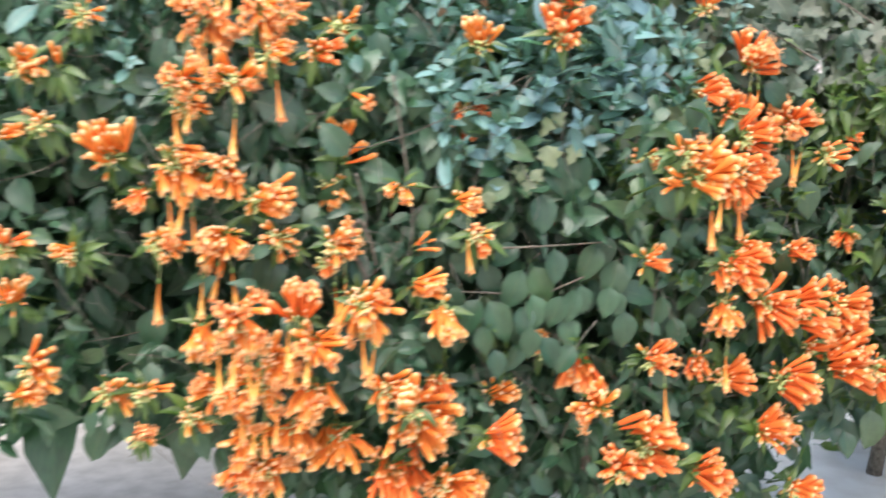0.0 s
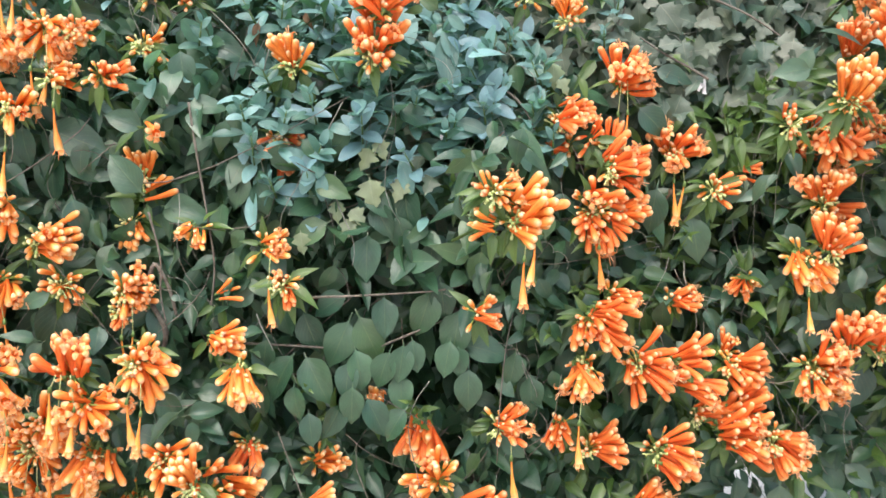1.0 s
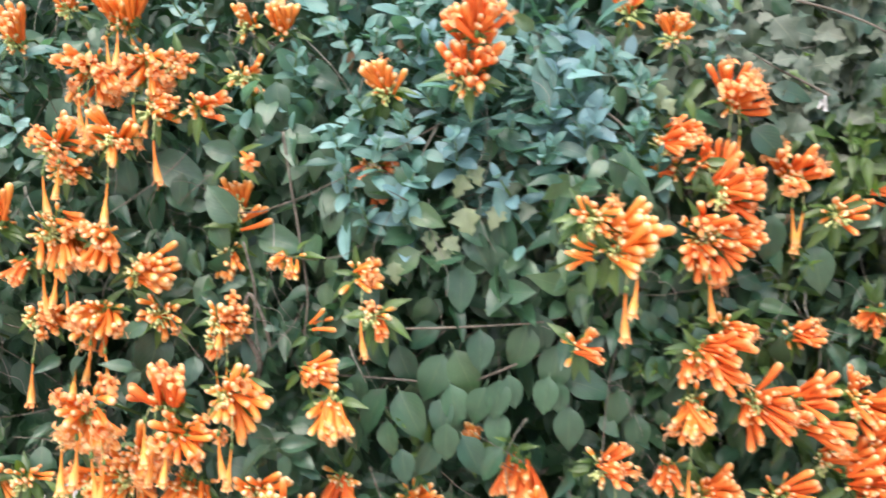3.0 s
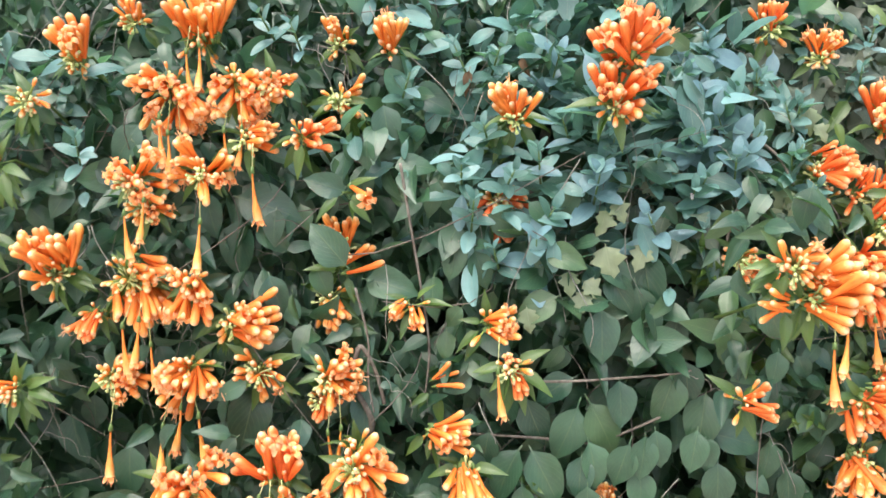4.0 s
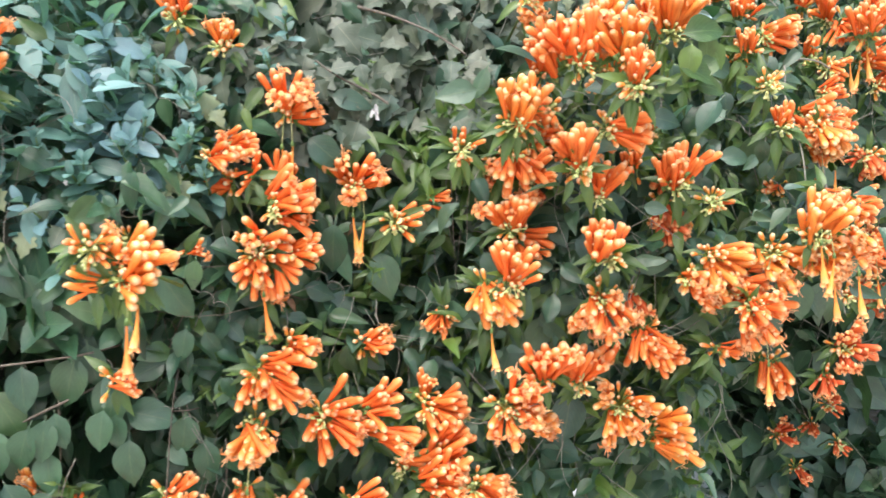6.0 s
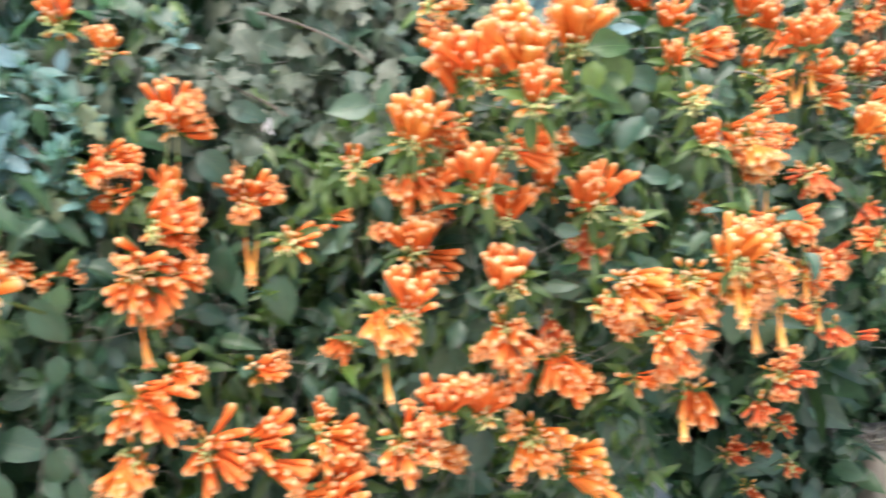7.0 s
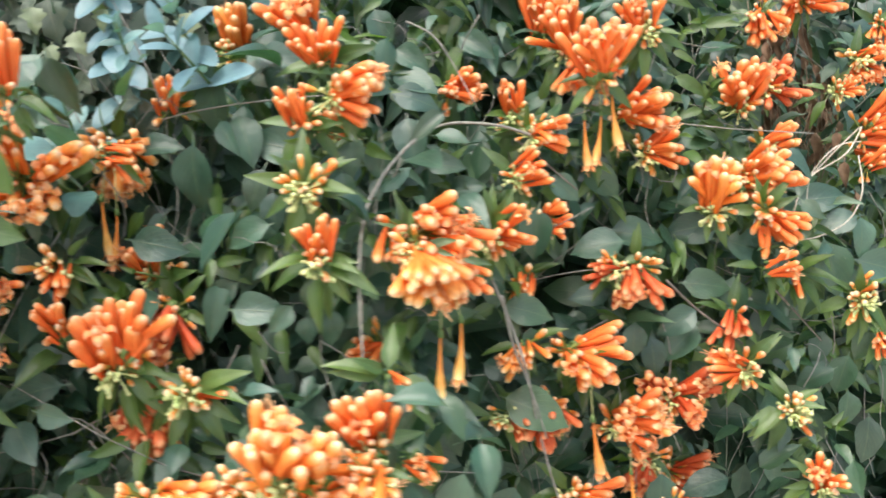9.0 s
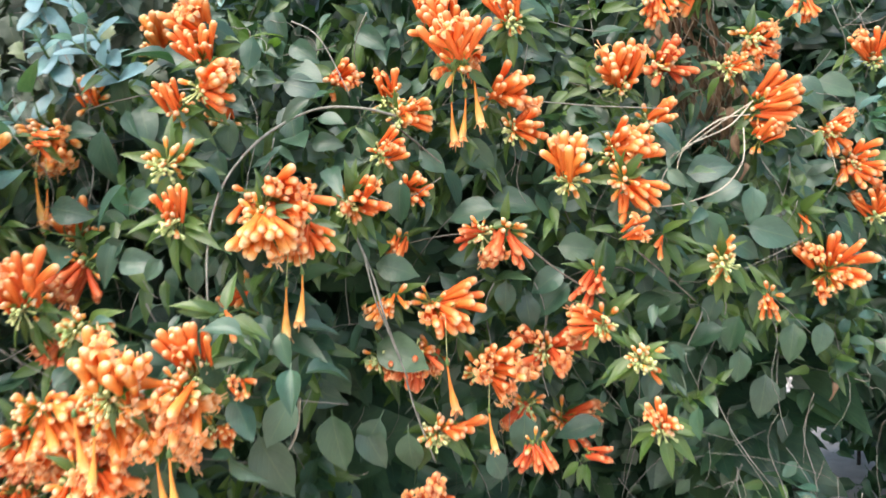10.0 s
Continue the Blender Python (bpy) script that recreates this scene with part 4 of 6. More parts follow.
# thin twigs and tendrils that thread the leaves
for x0, x1, base in zip((-0.6, 0.0, 0.62, 1.2, 1.75), (0.0, 0.62, 1.2, 1.75, 2.5), vines):
    v, f = [], []
    for k in range(120):
        x, z = rng.uniform(x0, x1), rng.uniform(0.45, 1.45)
        p = Vector((x, front(x, z) + rng.uniform(-0.02, 0.06), z)) - base.location
        d = Vector((rng.normal(0, 0.7), rng.normal(0, 0.25), -0.6 + rng.normal(0, 0.6))).normalized()
        e = Vector((rng.normal(0, 0.6), rng.normal(0, 0.3), rng.normal(0, 0.6)))
        n, r = rng.uniform(0.05, 0.16), rng.uniform(0.0004, 0.0010)
        tv, tf, _ = tube([p + d * n * s + e * n * 0.8 * s * s for s in (0, 0.25, 0.5, 0.75, 1)], [r, r, r * 0.9, r * 0.8, r * 0.6], 4)
        f += [tuple(i + len(v) for i in q) for q in tf]
        v += tv
    tagged(child("tendril_tangle", mesh_of("tendril tangle", v, f, [(0, 0)] * len(v), (stem_grey if x0 > 0.5 else stem_brown,)), base, None, "thin grey-brown twigs and tendrils"), kind="stuff")


# bare runners and curling tendrils that hang before the leaves
for x0, x1, base in zip((-0.6, 0.0, 0.62, 1.2, 1.75), (0.0, 0.62, 1.2, 1.75, 2.3), vines):
    v, f = [], []
    for k in range(46):
        x, z = rng.uniform(x0, x1), rng.uniform(0.62, 1.35)
        p = Vector((x, front(x, z) - rng.uniform(0.0, 0.03), z)) - base.location
        n, r = rng.uniform(0.07, 0.20), rng.uniform(0.0005, 0.0010)
        side = rng.normal(0, 0.25)
        if k % 3:
            path = [p + Vector((side * n * s + 0.10 * n * math.sin(s * 5 + k), 0.12 * n * math.sin(s * 4 + 2 * k), -n * s)) for s in np.linspace(0, 1, 9)]
        else:
            # a tendril that winds up at its end
            path = [p + Vector((n * 0.5 * s + 0.006 * math.sin(s * 16) * s, 0.006 * math.cos(s * 16) * s - 0.01 * s, -n * 0.35 * s * s + 0.006 * math.sin(s * 16 + 1.5) * s)) for s in np.linspace(0, 1, 26)]
            r = 0.0005
        tv, tf, _ = tube(path, [r * (1 - 0.4 * i / len(path)) for i in range(len(path))], 4)
        f += [tuple(i + len(v) for i in q) for q in tf]
        v += tv
    tagged(child("runner_tangle", mesh_of("runner tangle", v, f, [(0, 0)] * len(v), (stem_grey,)), base, None, "thin pale bare runners and curling tendrils"), kind="stuff")


# woody stems that carry the hedge, rooted in the ground behind the leaves
for base, xs in zip(vines, ((-1.1,), (0.1, 0.35, 0.52), (0.64,), (1.35,), ())):
    for x in xs:
        y = front(x, 0.7) + 0.36
        tv, tf, tuv = tube([Vector((x, y, 0.0)) - base.location, Vector((x + 0.03, y - 0.02, 0.35)) - base.location, Vector((x - 0.02, y - 0.05, 0.7)) - base.location, Vector((x + 0.05, y - 0.02, 1.1)) - base.location], [0.022, 0.018, 0.014, 0.008], 8)
        child("trunk", mesh_of("trunk", tv, tf, tuv, (stem_brown,)), base, None, "grey-brown woody vine trunk")

# ---- leaves and sprays that stand out from the hedge ----
LEAF_ONES = [[mesh_of("vine leaf", s[0], s[2], s[1], (m,)) for s in SHAPES["broad"]] for m in (leaf_vine_one, leaf_green_one)]
FRESH_ONES = [mesh_of("vine leaf", s[0], s[2], s[1], (leaf_young,)) for s in SHAPES["broad"]]
BLUE_ONES = [mesh_of("honeysuckle leaf", s[0], s[2], s[1], (leaf_blue_one,)) for s in SHAPES["blue"]]
PALE_ONES = [mesh_of("honeysuckle leaf", s[0], s[2], s[1], (leaf_pale_one,)) for s in SHAPES["blue"]]


def nearest(plants, x):
    return min(plants, key=lambda p: abs(p.location.x - x))


def vine_leaf(x, y, z, length, angle, fresh=False):
    """A large leaf centred at the place, its tip turned angle degrees clockwise from +x as seen from the front."""
    base = nearest(vines, x)
    a = radians(angle)
    ahead = np.array([(math.cos(a), -0.22 + rng.normal(0, 0.12), -math.sin(a))])
    # at the open end they hang straight down
    face = np.array([(rng.normal(0, 0.22), -1.0, 0.45 - 0.6 * smooth_step(0.3, 0.45, -x) + rng.normal(0, 0.2))])
    q = Matrix(turned(ahead, face, 1)[0].tolist()).to_quaternion()
    s = length / 0.064
    at = Vector((x, y, z)) - q @ Vector((0, length * 0.5, 0)) - base.location
    child("leaf", (FRESH_ONES if fresh else LEAF_ONES[int(x > 0.62)])[int(rng.integers(3))], base, Matrix.LocRotScale(at, q, Vector((s, s, s))))


def blue_leaf(x, y, z, length, angle):
    """A honeysuckle leaf of its own, set like vine_leaf."""
    base = nearest(honeys, x)
    a = radians(angle)
    q = Matrix(turned(np.array([(math.cos(a), -0.35 + rng.normal(0, 0.15), -math.sin(a))]), np.array([(rng.normal(0, 0.2), -0.8, 0.75 + rng.normal(0, 0.2))]), 1)[0].tolist()).to_quaternion()
    s = length / 0.046
    child("leaf", (PALE_ONES if rng.uniform() < 0.4 else BLUE_ONES)[int(rng.integers(2))], base, Matrix.LocRotScale(Vector((x, y, z)) - q @ Vector((0, length * 0.5, 0)) - base.location, q, Vector((s, s, s))))


def spray(name, base, x, y, z, size, meshes, pairs, leaf, tilt, m_stem):
    """An upright shoot seen from its tip: crossed pairs of leaves, the largest lowest."""
    top = Vector((x, y, z)) - base.location
    axis = Vector((rng.normal(0, 0.25), -0.75, tilt + rng.normal(0, 0.2))).normalized()
    low = top - axis * size * 1.3
    tv, tf, tuv = tube([low - top, (low - top) * 0.5, Vector((0, 0, 0))], [0.0016, 0.0013, 0.0007], 5)
    shoot = child(name, mesh_of(name, tv, tf, tuv, (m_stem,)), base, Matrix.Translation(top))
    u = axis.cross(Vector((0.2, 0.1, 1))).normalized()
    w = axis.cross(u)
    turn0 = rng.uniform(0, 3.1)
    for k in range(pairs):
        s = k / max(1, pairs - 1)
        at = (low - top) * (1 - s)
        a = turn0 + k * 1.57 + rng.normal(0, 0.2)
        for side in (0, math.pi):
            out = u * math.cos(a + side) + w * math.sin(a + side)
            ahead = out * (1.05 - 0.55 * s) + axis * (0.25 + 0.9 * s)
            q = Matrix(turned(np.array([ahead]), np.array([axis - out * 0.3]), 1)[0].tolist()).to_quaternion()
            g = size / leaf * (0.98 - 0.45 * s) * rng.uniform(0.85, 1.1)
            child("leaf", meshes[k % 2], shoot, Matrix.LocRotScale(at, q, Vector((g, g, g))))


def honeysuckle_sprig(x, y, z, size):
    spray("sprig", nearest(honeys, x), x, y, z, size * 1.3, PALE_ONES if size > 0.034 else BLUE_ONES, 4, 0.046, 0.65, stalk_green)


def young_sprig(x, y, z, size):
    spray("shoot", nearest(vines, x), x, y, z, size * 1.15, YOUNG, 3, 0.034, 0.25, stalk_green)


IVY_ONES = [mesh_of("ivy leaf", s[0], s[2], s[1], (leaf_ivy_pale,)) for s in SHAPES["ivy"]]


def ivy_leaf(x, y, z, length, angle):
    """A lobed leaf hanging forward, its tip turned angle degrees clockwise from +x as seen from the front."""
    base = ivies[0]
    a = radians(angle)
    q = Matrix(turned(np.array([(math.cos(a), -0.3, -math.sin(a))]), np.array([(rng.normal(0, 0.3), -1.0, 0.5)]), 1)[0].tolist()).to_quaternion()
    g = length / 0.042
    child("leaf", IVY_ONES[int(rng.integers(2))], base, Matrix.LocRotScale(Vector((x, y, z)) - q @ Vector((0, length * 0.5, 0)) - base.location, q, Vector((g, g, g))))


def honeysuckle_shoot(x, y, z, height, lean):
    """A tall upright shoot with crossed pairs of drooping leaves up its stem."""
    base = nearest(honeys, x)
    low = Vector((x - lean, y + 0.01, z - height))
    top = Vector((x, y, z))
    tv, tf, tuv = tube([low - top, (low - top) * 0.5 + Vector((0.006, 0, 0)), Vector((0, 0, 0))], [0.0020, 0.0016, 0.0009], 5)
    shoot = child("sprig", mesh_of("sprig", tv, tf, tuv, (stalk_green,)), base, Matrix.Translation(top - base.location), "tall pale blue-green shoot")
    for k in range(13):
        s = k / 12
        for side in (0, math.pi):
            a = k * 1.57 + 0.5 + side + rng.normal(0, 0.25)
            out = np.array([(0.50 * math.cos(a), 0.45 * math.sin(a) - 0.30, -0.62 + 0.75 * s + rng.normal(0, 0.15))])
            q = Matrix(turned(out, np.array([(rng.normal(0, 0.2), -1.0, 0.6)]), 1)[0].tolist()).to_quaternion()
            g = (0.98 - 0.25 * s) * rng.uniform(0.85, 1.1)
            child("leaf", PALE_ONES[k % 2], shoot, Matrix.LocRotScale((low - top) * (1 - s), q, Vector((g * 1.2, g, g))))


honeysuckle_shoot(1.030, 1.555, 1.410, 0.20, -0.030)
ivy_leaf(0.210, 1.282, 0.964, 0.035, 100)
ivy_leaf(0.232, 1.287, 0.979, 0.030, 60)
ivy_leaf(0.219, 1.285, 0.915, 0.046, 80)
ivy_leaf(0.186, 1.281, 0.872, 0.028, 110)
ivy_leaf(0.203, 1.282, 0.888, 0.031, 40)
ivy_leaf(0.423, 1.326, 0.993, 0.034, 120)
ivy_leaf(0.438, 1.328, 0.982, 0.034, 70)
ivy_leaf(0.416, 1.324, 0.972, 0.026, 90)
ivy_leaf(0.466, 1.363, 1.091, 0.034, 80)
ivy_leaf(0.481, 1.360, 1.075, 0.028, 50)
ivy_leaf(0.255, 1.292, 0.926, 0.031, 110)
ivy_leaf(0.172, 1.279, 0.895, 0.028, 90)
ivy_leaf(0.125, 1.277, 0.851, 0.028, 80)
ivy_leaf(0.986, 1.534, 1.282, 0.027, 80)
ivy_leaf(1.007, 1.518, 1.242, 0.029, 90)
ivy_leaf(1.028, 1.533, 1.258, 0.026, 60)
ivy_leaf(1.045, 1.547, 1.281, 0.024, 100)
ivy_leaf(0.972, 1.514, 1.243, 0.021, 80)
ivy_leaf(1.120, 1.568, 1.275, 0.027, 100)
vine_leaf(0.263, 1.298, 0.639, 0.049, 88)
vine_leaf(0.265, 1.300, 0.892, 0.071, 85)
vine_leaf(0.260, 1.299, 0.864, 0.056, 75)
vine_leaf(0.035, 1.276, 0.855, 0.032, 130)
vine_leaf(0.131, 1.282, 0.865, 0.052, 150)
vine_leaf(0.365, 1.318, 0.817, 0.044, 100)
vine_leaf(0.234, 1.294, 0.883, 0.048, 60)
vine_leaf(-0.426, 1.320, 1.020, 0.059, 170)
vine_leaf(-0.311, 1.300, 1.129, 0.047, 60)
vine_leaf(-0.117, 1.267, 0.943, 0.059, 230)
vine_leaf(-0.177, 1.264, 0.877, 0.046, 70)
vine_leaf(-0.511, 1.415, 0.719, 0.042, 60)
vine_leaf(-0.500, 1.436, 0.679, 0.054, 90)
vine_leaf(-0.214, 1.261, 0.723, 0.073, 100)
vine_leaf(0.276, 1.302, 1.026, 0.046, 30)
vine_leaf(0.230, 1.292, 0.907, 0.046, 40)
vine_leaf(1.449, 1.610, 0.875, 0.064, 20)
vine_leaf(1.411, 1.590, 0.766, 0.051, 60)
vine_leaf(1.449, 1.609, 0.753, 0.052, 90)
vine_leaf(1.580, 1.669, 0.755, 0.050, 95)
vine_leaf(1.549, 1.656, 0.723, 0.044, 60)
vine_leaf(1.145, 1.545, 1.199, 0.059, 95)
vine_leaf(1.909, 1.877, 0.980, 0.067, 15)
vine_leaf(1.823, 1.815, 0.982, 0.065, 75)
vine_leaf(1.987, 2.021, 1.177, 0.057, 50)
vine_leaf(1.451, 1.622, 1.055, 0.051, 100)
vine_leaf(1.486, 1.660, 1.104, 0.039, 40)
vine_leaf(2.049, 2.038, 0.967, 0.067, 30)
vine_leaf(1.207, 1.547, 1.158, 0.059, 200)
vine_leaf(1.110, 1.478, 1.072, 0.048, 10)
vine_leaf(1.066, 1.446, 1.019, 0.054, 20)
vine_leaf(1.015, 1.431, 0.955, 0.042, 175)
vine_leaf(1.303, 1.537, 0.761, 0.078, 60)
vine_leaf(1.305, 1.537, 1.023, 0.063, 110)
vine_leaf(0.686, 1.402, 0.862, 0.067, 80)
vine_leaf(0.616, 1.381, 0.903, 0.065, 100)
vine_leaf(0.613, 1.383, 1.033, 0.057, 40)
vine_leaf(0.423, 1.331, 0.848, 0.062, 60)
vine_leaf(0.944, 1.421, 0.640, 0.070, 100)
vine_leaf(1.141, 1.467, 0.651, 0.065, 70)
vine_leaf(1.372, 1.571, 0.775, 0.062, 80)
vine_leaf(1.193, 1.483, 0.879, 0.057, 60)
vine_leaf(1.407, 1.589, 0.780, 0.054, 120)
vine_leaf(-0.521, 1.353, 0.864, 0.050, 20)
vine_leaf(-0.604, 1.313, 0.837, 0.060, 60)
vine_leaf(-0.530, 1.395, 0.748, 0.067, 50)
vine_leaf(-0.525, 1.429, 0.636, 0.073, 80)
vine_leaf(-0.628, 1.396, 0.601, 0.061, 100)
vine_leaf(-0.400, 1.317, 1.026, 0.049, 10)
vine_leaf(-0.520, 1.328, 0.944, 0.043, 170)
vine_leaf(-0.442, 1.374, 0.571, 0.068, 165)
vine_leaf(-0.510, 1.346, 0.423, 0.063, 110)
vine_leaf(-0.574, 1.326, 0.477, 0.079, 20)
vine_leaf(-0.352, 1.312, 0.438, 0.051, 80)
vine_leaf(-0.426, 1.385, 0.608, 0.068, 90)
vine_leaf(0.799, 1.412, 0.418, 0.044, 80)
vine_leaf(0.839, 1.414, 0.449, 0.059, 95)
vine_leaf(0.773, 1.410, 0.471, 0.044, 90)
vine_leaf(0.096, 1.297, 0.743, 0.059, 80)
vine_leaf(0.133, 1.301, 0.722, 0.060, 70)
vine_leaf(0.174, 1.301, 0.708, 0.069, 110)
vine_leaf(0.218, 1.300, 0.717, 0.068, 60)
vine_leaf(0.238, 1.302, 0.745, 0.052, 85)
vine_leaf(0.291, 1.307, 0.750, 0.062, 105)
vine_leaf(0.154, 1.314, 0.761, 0.050, 150)
vine_leaf(0.096, 1.263, 0.665, 0.063, 120)
vine_leaf(0.121, 1.255, 0.634, 0.047, 85)
vine_leaf(0.149, 1.277, 0.659, 0.065, 60)
vine_leaf(0.188, 1.282, 0.659, 0.047, 95)
vine_leaf(0.207, 1.287, 0.672, 0.054, 75)
vine_leaf(0.237, 1.284, 0.677, 0.054, 110)
vine_leaf(0.263, 1.286, 0.684, 0.048, 95)
vine_leaf(0.282, 1.291, 0.694, 0.043, 80)
vine_leaf(0.254, 1.281, 0.599, 0.049, 125)
vine_leaf(0.212, 1.286, 0.831, 0.058, 90)
vine_leaf(0.264, 1.296, 0.821, 0.032, 0)
vine_leaf(0.261, 1.297, 0.804, 0.032, 0)
vine_leaf(0.299, 1.306, 0.832, 0.047, 100)
vine_leaf(0.074, 1.272, 0.693, 0.048, 100)
vine_leaf(0.078, 1.245, 0.637, 0.043, 90)
vine_leaf(0.233, 1.279, 0.609, 0.053, 60)
vine_leaf(0.172, 1.268, 0.604, 0.048, 110)
vine_leaf(0.144, 1.256, 0.595, 0.043, 80)
vine_leaf(0.197, 1.274, 0.625, 0.048, 90)
vine_leaf(-0.063, 1.212, 0.597, 0.044, 10)
vine_leaf(-0.036, 1.223, 0.626, 0.049, 60)
vine_leaf(-0.178, 1.293, 0.813, 0.046, 95)
vine_leaf(0.025, 1.290, 0.816, 0.033, 90)
vine_leaf(0.038, 1.283, 0.772, 0.038, 150)
vine_leaf(-0.019, 1.282, 0.767, 0.033, 120)
vine_leaf(0.009, 1.244, 0.649, 0.038, 350)
vine_leaf(0.336, 1.318, 0.720, 0.065, 100)
vine_leaf(0.319, 1.315, 0.768, 0.053, 80)
vine_leaf(0.325, 1.305, 0.688, 0.048, 100)
vine_leaf(0.343, 1.314, 0.684, 0.041, 90)
vine_leaf(0.386, 1.333, 0.700, 0.060, 10)
vine_leaf(0.357, 1.311, 0.645, 0.060, 90)
vine_leaf(0.426, 1.333, 0.788, 0.038, 100)
vine_leaf(0.449, 1.338, 0.632, 0.050, 85)
vine_leaf(0.421, 1.337, 0.668, 0.049, 95)
vine_leaf(0.379, 1.329, 0.760, 0.043, 160)
vine_leaf(0.462, 1.343, 0.788, 0.032, 60)
vine_leaf(0.470, 1.355, 0.721, 0.038, 120)
vine_leaf(0.899, 1.430, 0.762, 0.055, 130)
vine_leaf(0.858, 1.427, 0.730, 0.042, 110)
vine_leaf(0.949, 1.478, 0.579, 0.065, 20)
vine_leaf(0.934, 1.480, 0.565, 0.046, 60)
vine_leaf(-0.197, 1.314, 0.984, 0.076, 15)
vine_leaf(-0.123, 1.280, 1.013, 0.046, 200)
vine_leaf(-0.194, 1.318, 0.944, 0.048, 40)
vine_leaf(-0.246, 1.327, 0.926, 0.068, 95)
vine_leaf(-0.278, 1.314, 0.974, 0.054, 80)
vine_leaf(-0.210, 1.370, 1.165, 0.049, 10)
vine_leaf(0.002, 1.352, 1.118, 0.057, 20)
vine_leaf(-0.051, 1.318, 1.080, 0.051, 80)
vine_leaf(-0.015, 1.307, 1.038, 0.050, 350)
vine_leaf(0.033, 1.296, 0.918, 0.043, 100)
vine_leaf(0.068, 1.290, 0.909, 0.043, 70)
vine_leaf(-0.041, 1.302, 0.889, 0.061, 10)
vine_leaf(-0.128, 1.298, 0.892, 0.040, 60)
vine_leaf(0.169, 1.268, 0.928, 0.046, 20)
vine_leaf(-0.072, 1.289, 1.046, 0.033, 90)
blue_leaf(0.279, 1.307, 1.030, 0.052, 30)
blue_leaf(0.059, 1.317, 1.039, 0.041, 10)
blue_leaf(0.099, 1.300, 1.031, 0.042, 170)
blue_leaf(0.141, 1.289, 1.029, 0.042, 0)
blue_leaf(0.191, 1.291, 1.017, 0.043, 150)
blue_leaf(0.264, 1.295, 0.945, 0.046, 70)
blue_leaf(0.148, 1.276, 0.973, 0.042, 10)
blue_leaf(0.041, 1.296, 0.978, 0.041, 95)
blue_leaf(0.197, 1.292, 1.140, 0.047, 70)
blue_leaf(0.215, 1.298, 1.056, 0.047, 280)
blue_leaf(0.138, 1.321, 1.093, 0.032, 200)
blue_leaf(0.005, 1.375, 1.189, 0.047, 340)
blue_leaf(0.133, 1.358, 1.191, 0.045, 20)
blue_leaf(0.173, 1.288, 1.009, 0.036, 10)
blue_leaf(0.113, 1.279, 0.972, 0.042, 200)
blue_leaf(0.132, 1.271, 0.937, 0.041, 120)
blue_leaf(0.153, 1.268, 0.928, 0.036, 90)
blue_leaf(0.087, 1.295, 1.013, 0.037, 20)
blue_leaf(0.016, 1.299, 0.999, 0.043, 180)
blue_leaf(0.115, 1.310, 1.050, 0.027, 20)
blue_leaf(0.096, 1.319, 1.053, 0.027, 160)
blue_leaf(0.130, 1.313, 1.063, 0.027, 30)
blue_leaf(0.159, 1.302, 1.063, 0.032, 340)
blue_leaf(0.325, 1.317, 1.074, 0.047, 30)
blue_leaf(0.352, 1.315, 1.019, 0.047, 10)
blue_leaf(0.334, 1.324, 1.100, 0.047, 250)
blue_leaf(0.317, 1.309, 0.992, 0.041, 170)
blue_leaf(0.380, 1.337, 1.082, 0.042, 290)
blue_leaf(0.392, 1.325, 1.040, 0.042, 20)
blue_leaf(0.325, 1.347, 1.164, 0.043, 330)
blue_leaf(0.343, 1.368, 1.183, 0.038, 20)
blue_leaf(0.370, 1.368, 1.168, 0.049, 20)
blue_leaf(0.352, 1.340, 1.133, 0.048, 200)
blue_leaf(0.318, 1.323, 1.125, 0.042, 60)
blue_leaf(0.438, 1.389, 1.119, 0.044, 100)
blue_leaf(0.411, 1.378, 1.138, 0.038, 40)
blue_leaf(0.465, 1.345, 1.009, 0.037, 340)
blue_leaf(0.428, 1.401, 1.163, 0.034, 100)
blue_leaf(0.361, 1.322, 1.050, 0.042, 190)
blue_leaf(0.330, 1.308, 0.977, 0.031, 90)
vine_leaf(1.132, 1.519, 1.128, 0.063, 95)
vine_leaf(1.213, 1.564, 1.239, 0.047, 10)
vine_leaf(1.329, 1.610, 1.156, 0.049, 80)
vine_leaf(1.277, 1.544, 1.146, 0.041, 90)
vine_leaf(1.363, 1.637, 1.133, 0.037, 0)
vine_leaf(1.383, 1.645, 1.109, 0.035, 350)
vine_leaf(1.274, 1.526, 1.110, 0.032, 80)
vine_leaf(1.211, 1.500, 1.096, 0.035, 90)
vine_leaf(1.436, 1.719, 1.167, 0.040, 60)
vine_leaf(1.332, 1.643, 1.205, 0.049, 10)
vine_leaf(1.289, 1.608, 1.219, 0.052, 10)
vine_leaf(1.398, 1.731, 1.267, 0.043, 30)
vine_leaf(1.185, 1.496, 1.076, 0.041, 160)
vine_leaf(1.193, 1.510, 1.117, 0.040, 115)
vine_leaf(1.298, 1.666, 1.279, 0.041, 70)
vine_leaf(1.329, 1.671, 1.248, 0.040, 30)
vine_leaf(1.300, 1.565, 1.137, 0.036, 80)
vine_leaf(1.102, 1.527, 1.161, 0.039, 350)
vine_leaf(1.279, 1.566, 1.185, 0.037, 20)
vine_leaf(1.520, 1.702, 1.037, 0.054, 175)
vine_leaf(1.575, 1.739, 1.045, 0.055, 5)
vine_leaf(1.637, 1.764, 1.047, 0.056, 170)
vine_leaf(1.718, 1.796, 1.020, 0.063, 15)
vine_leaf(1.830, 1.868, 1.073, 0.057, 350)
vine_leaf(1.843, 1.856, 1.043, 0.052, 170)
vine_leaf(1.997, 2.119, 1.307, 0.065, 30)
vine_leaf(1.535, 1.723, 1.106, 0.050, 40)
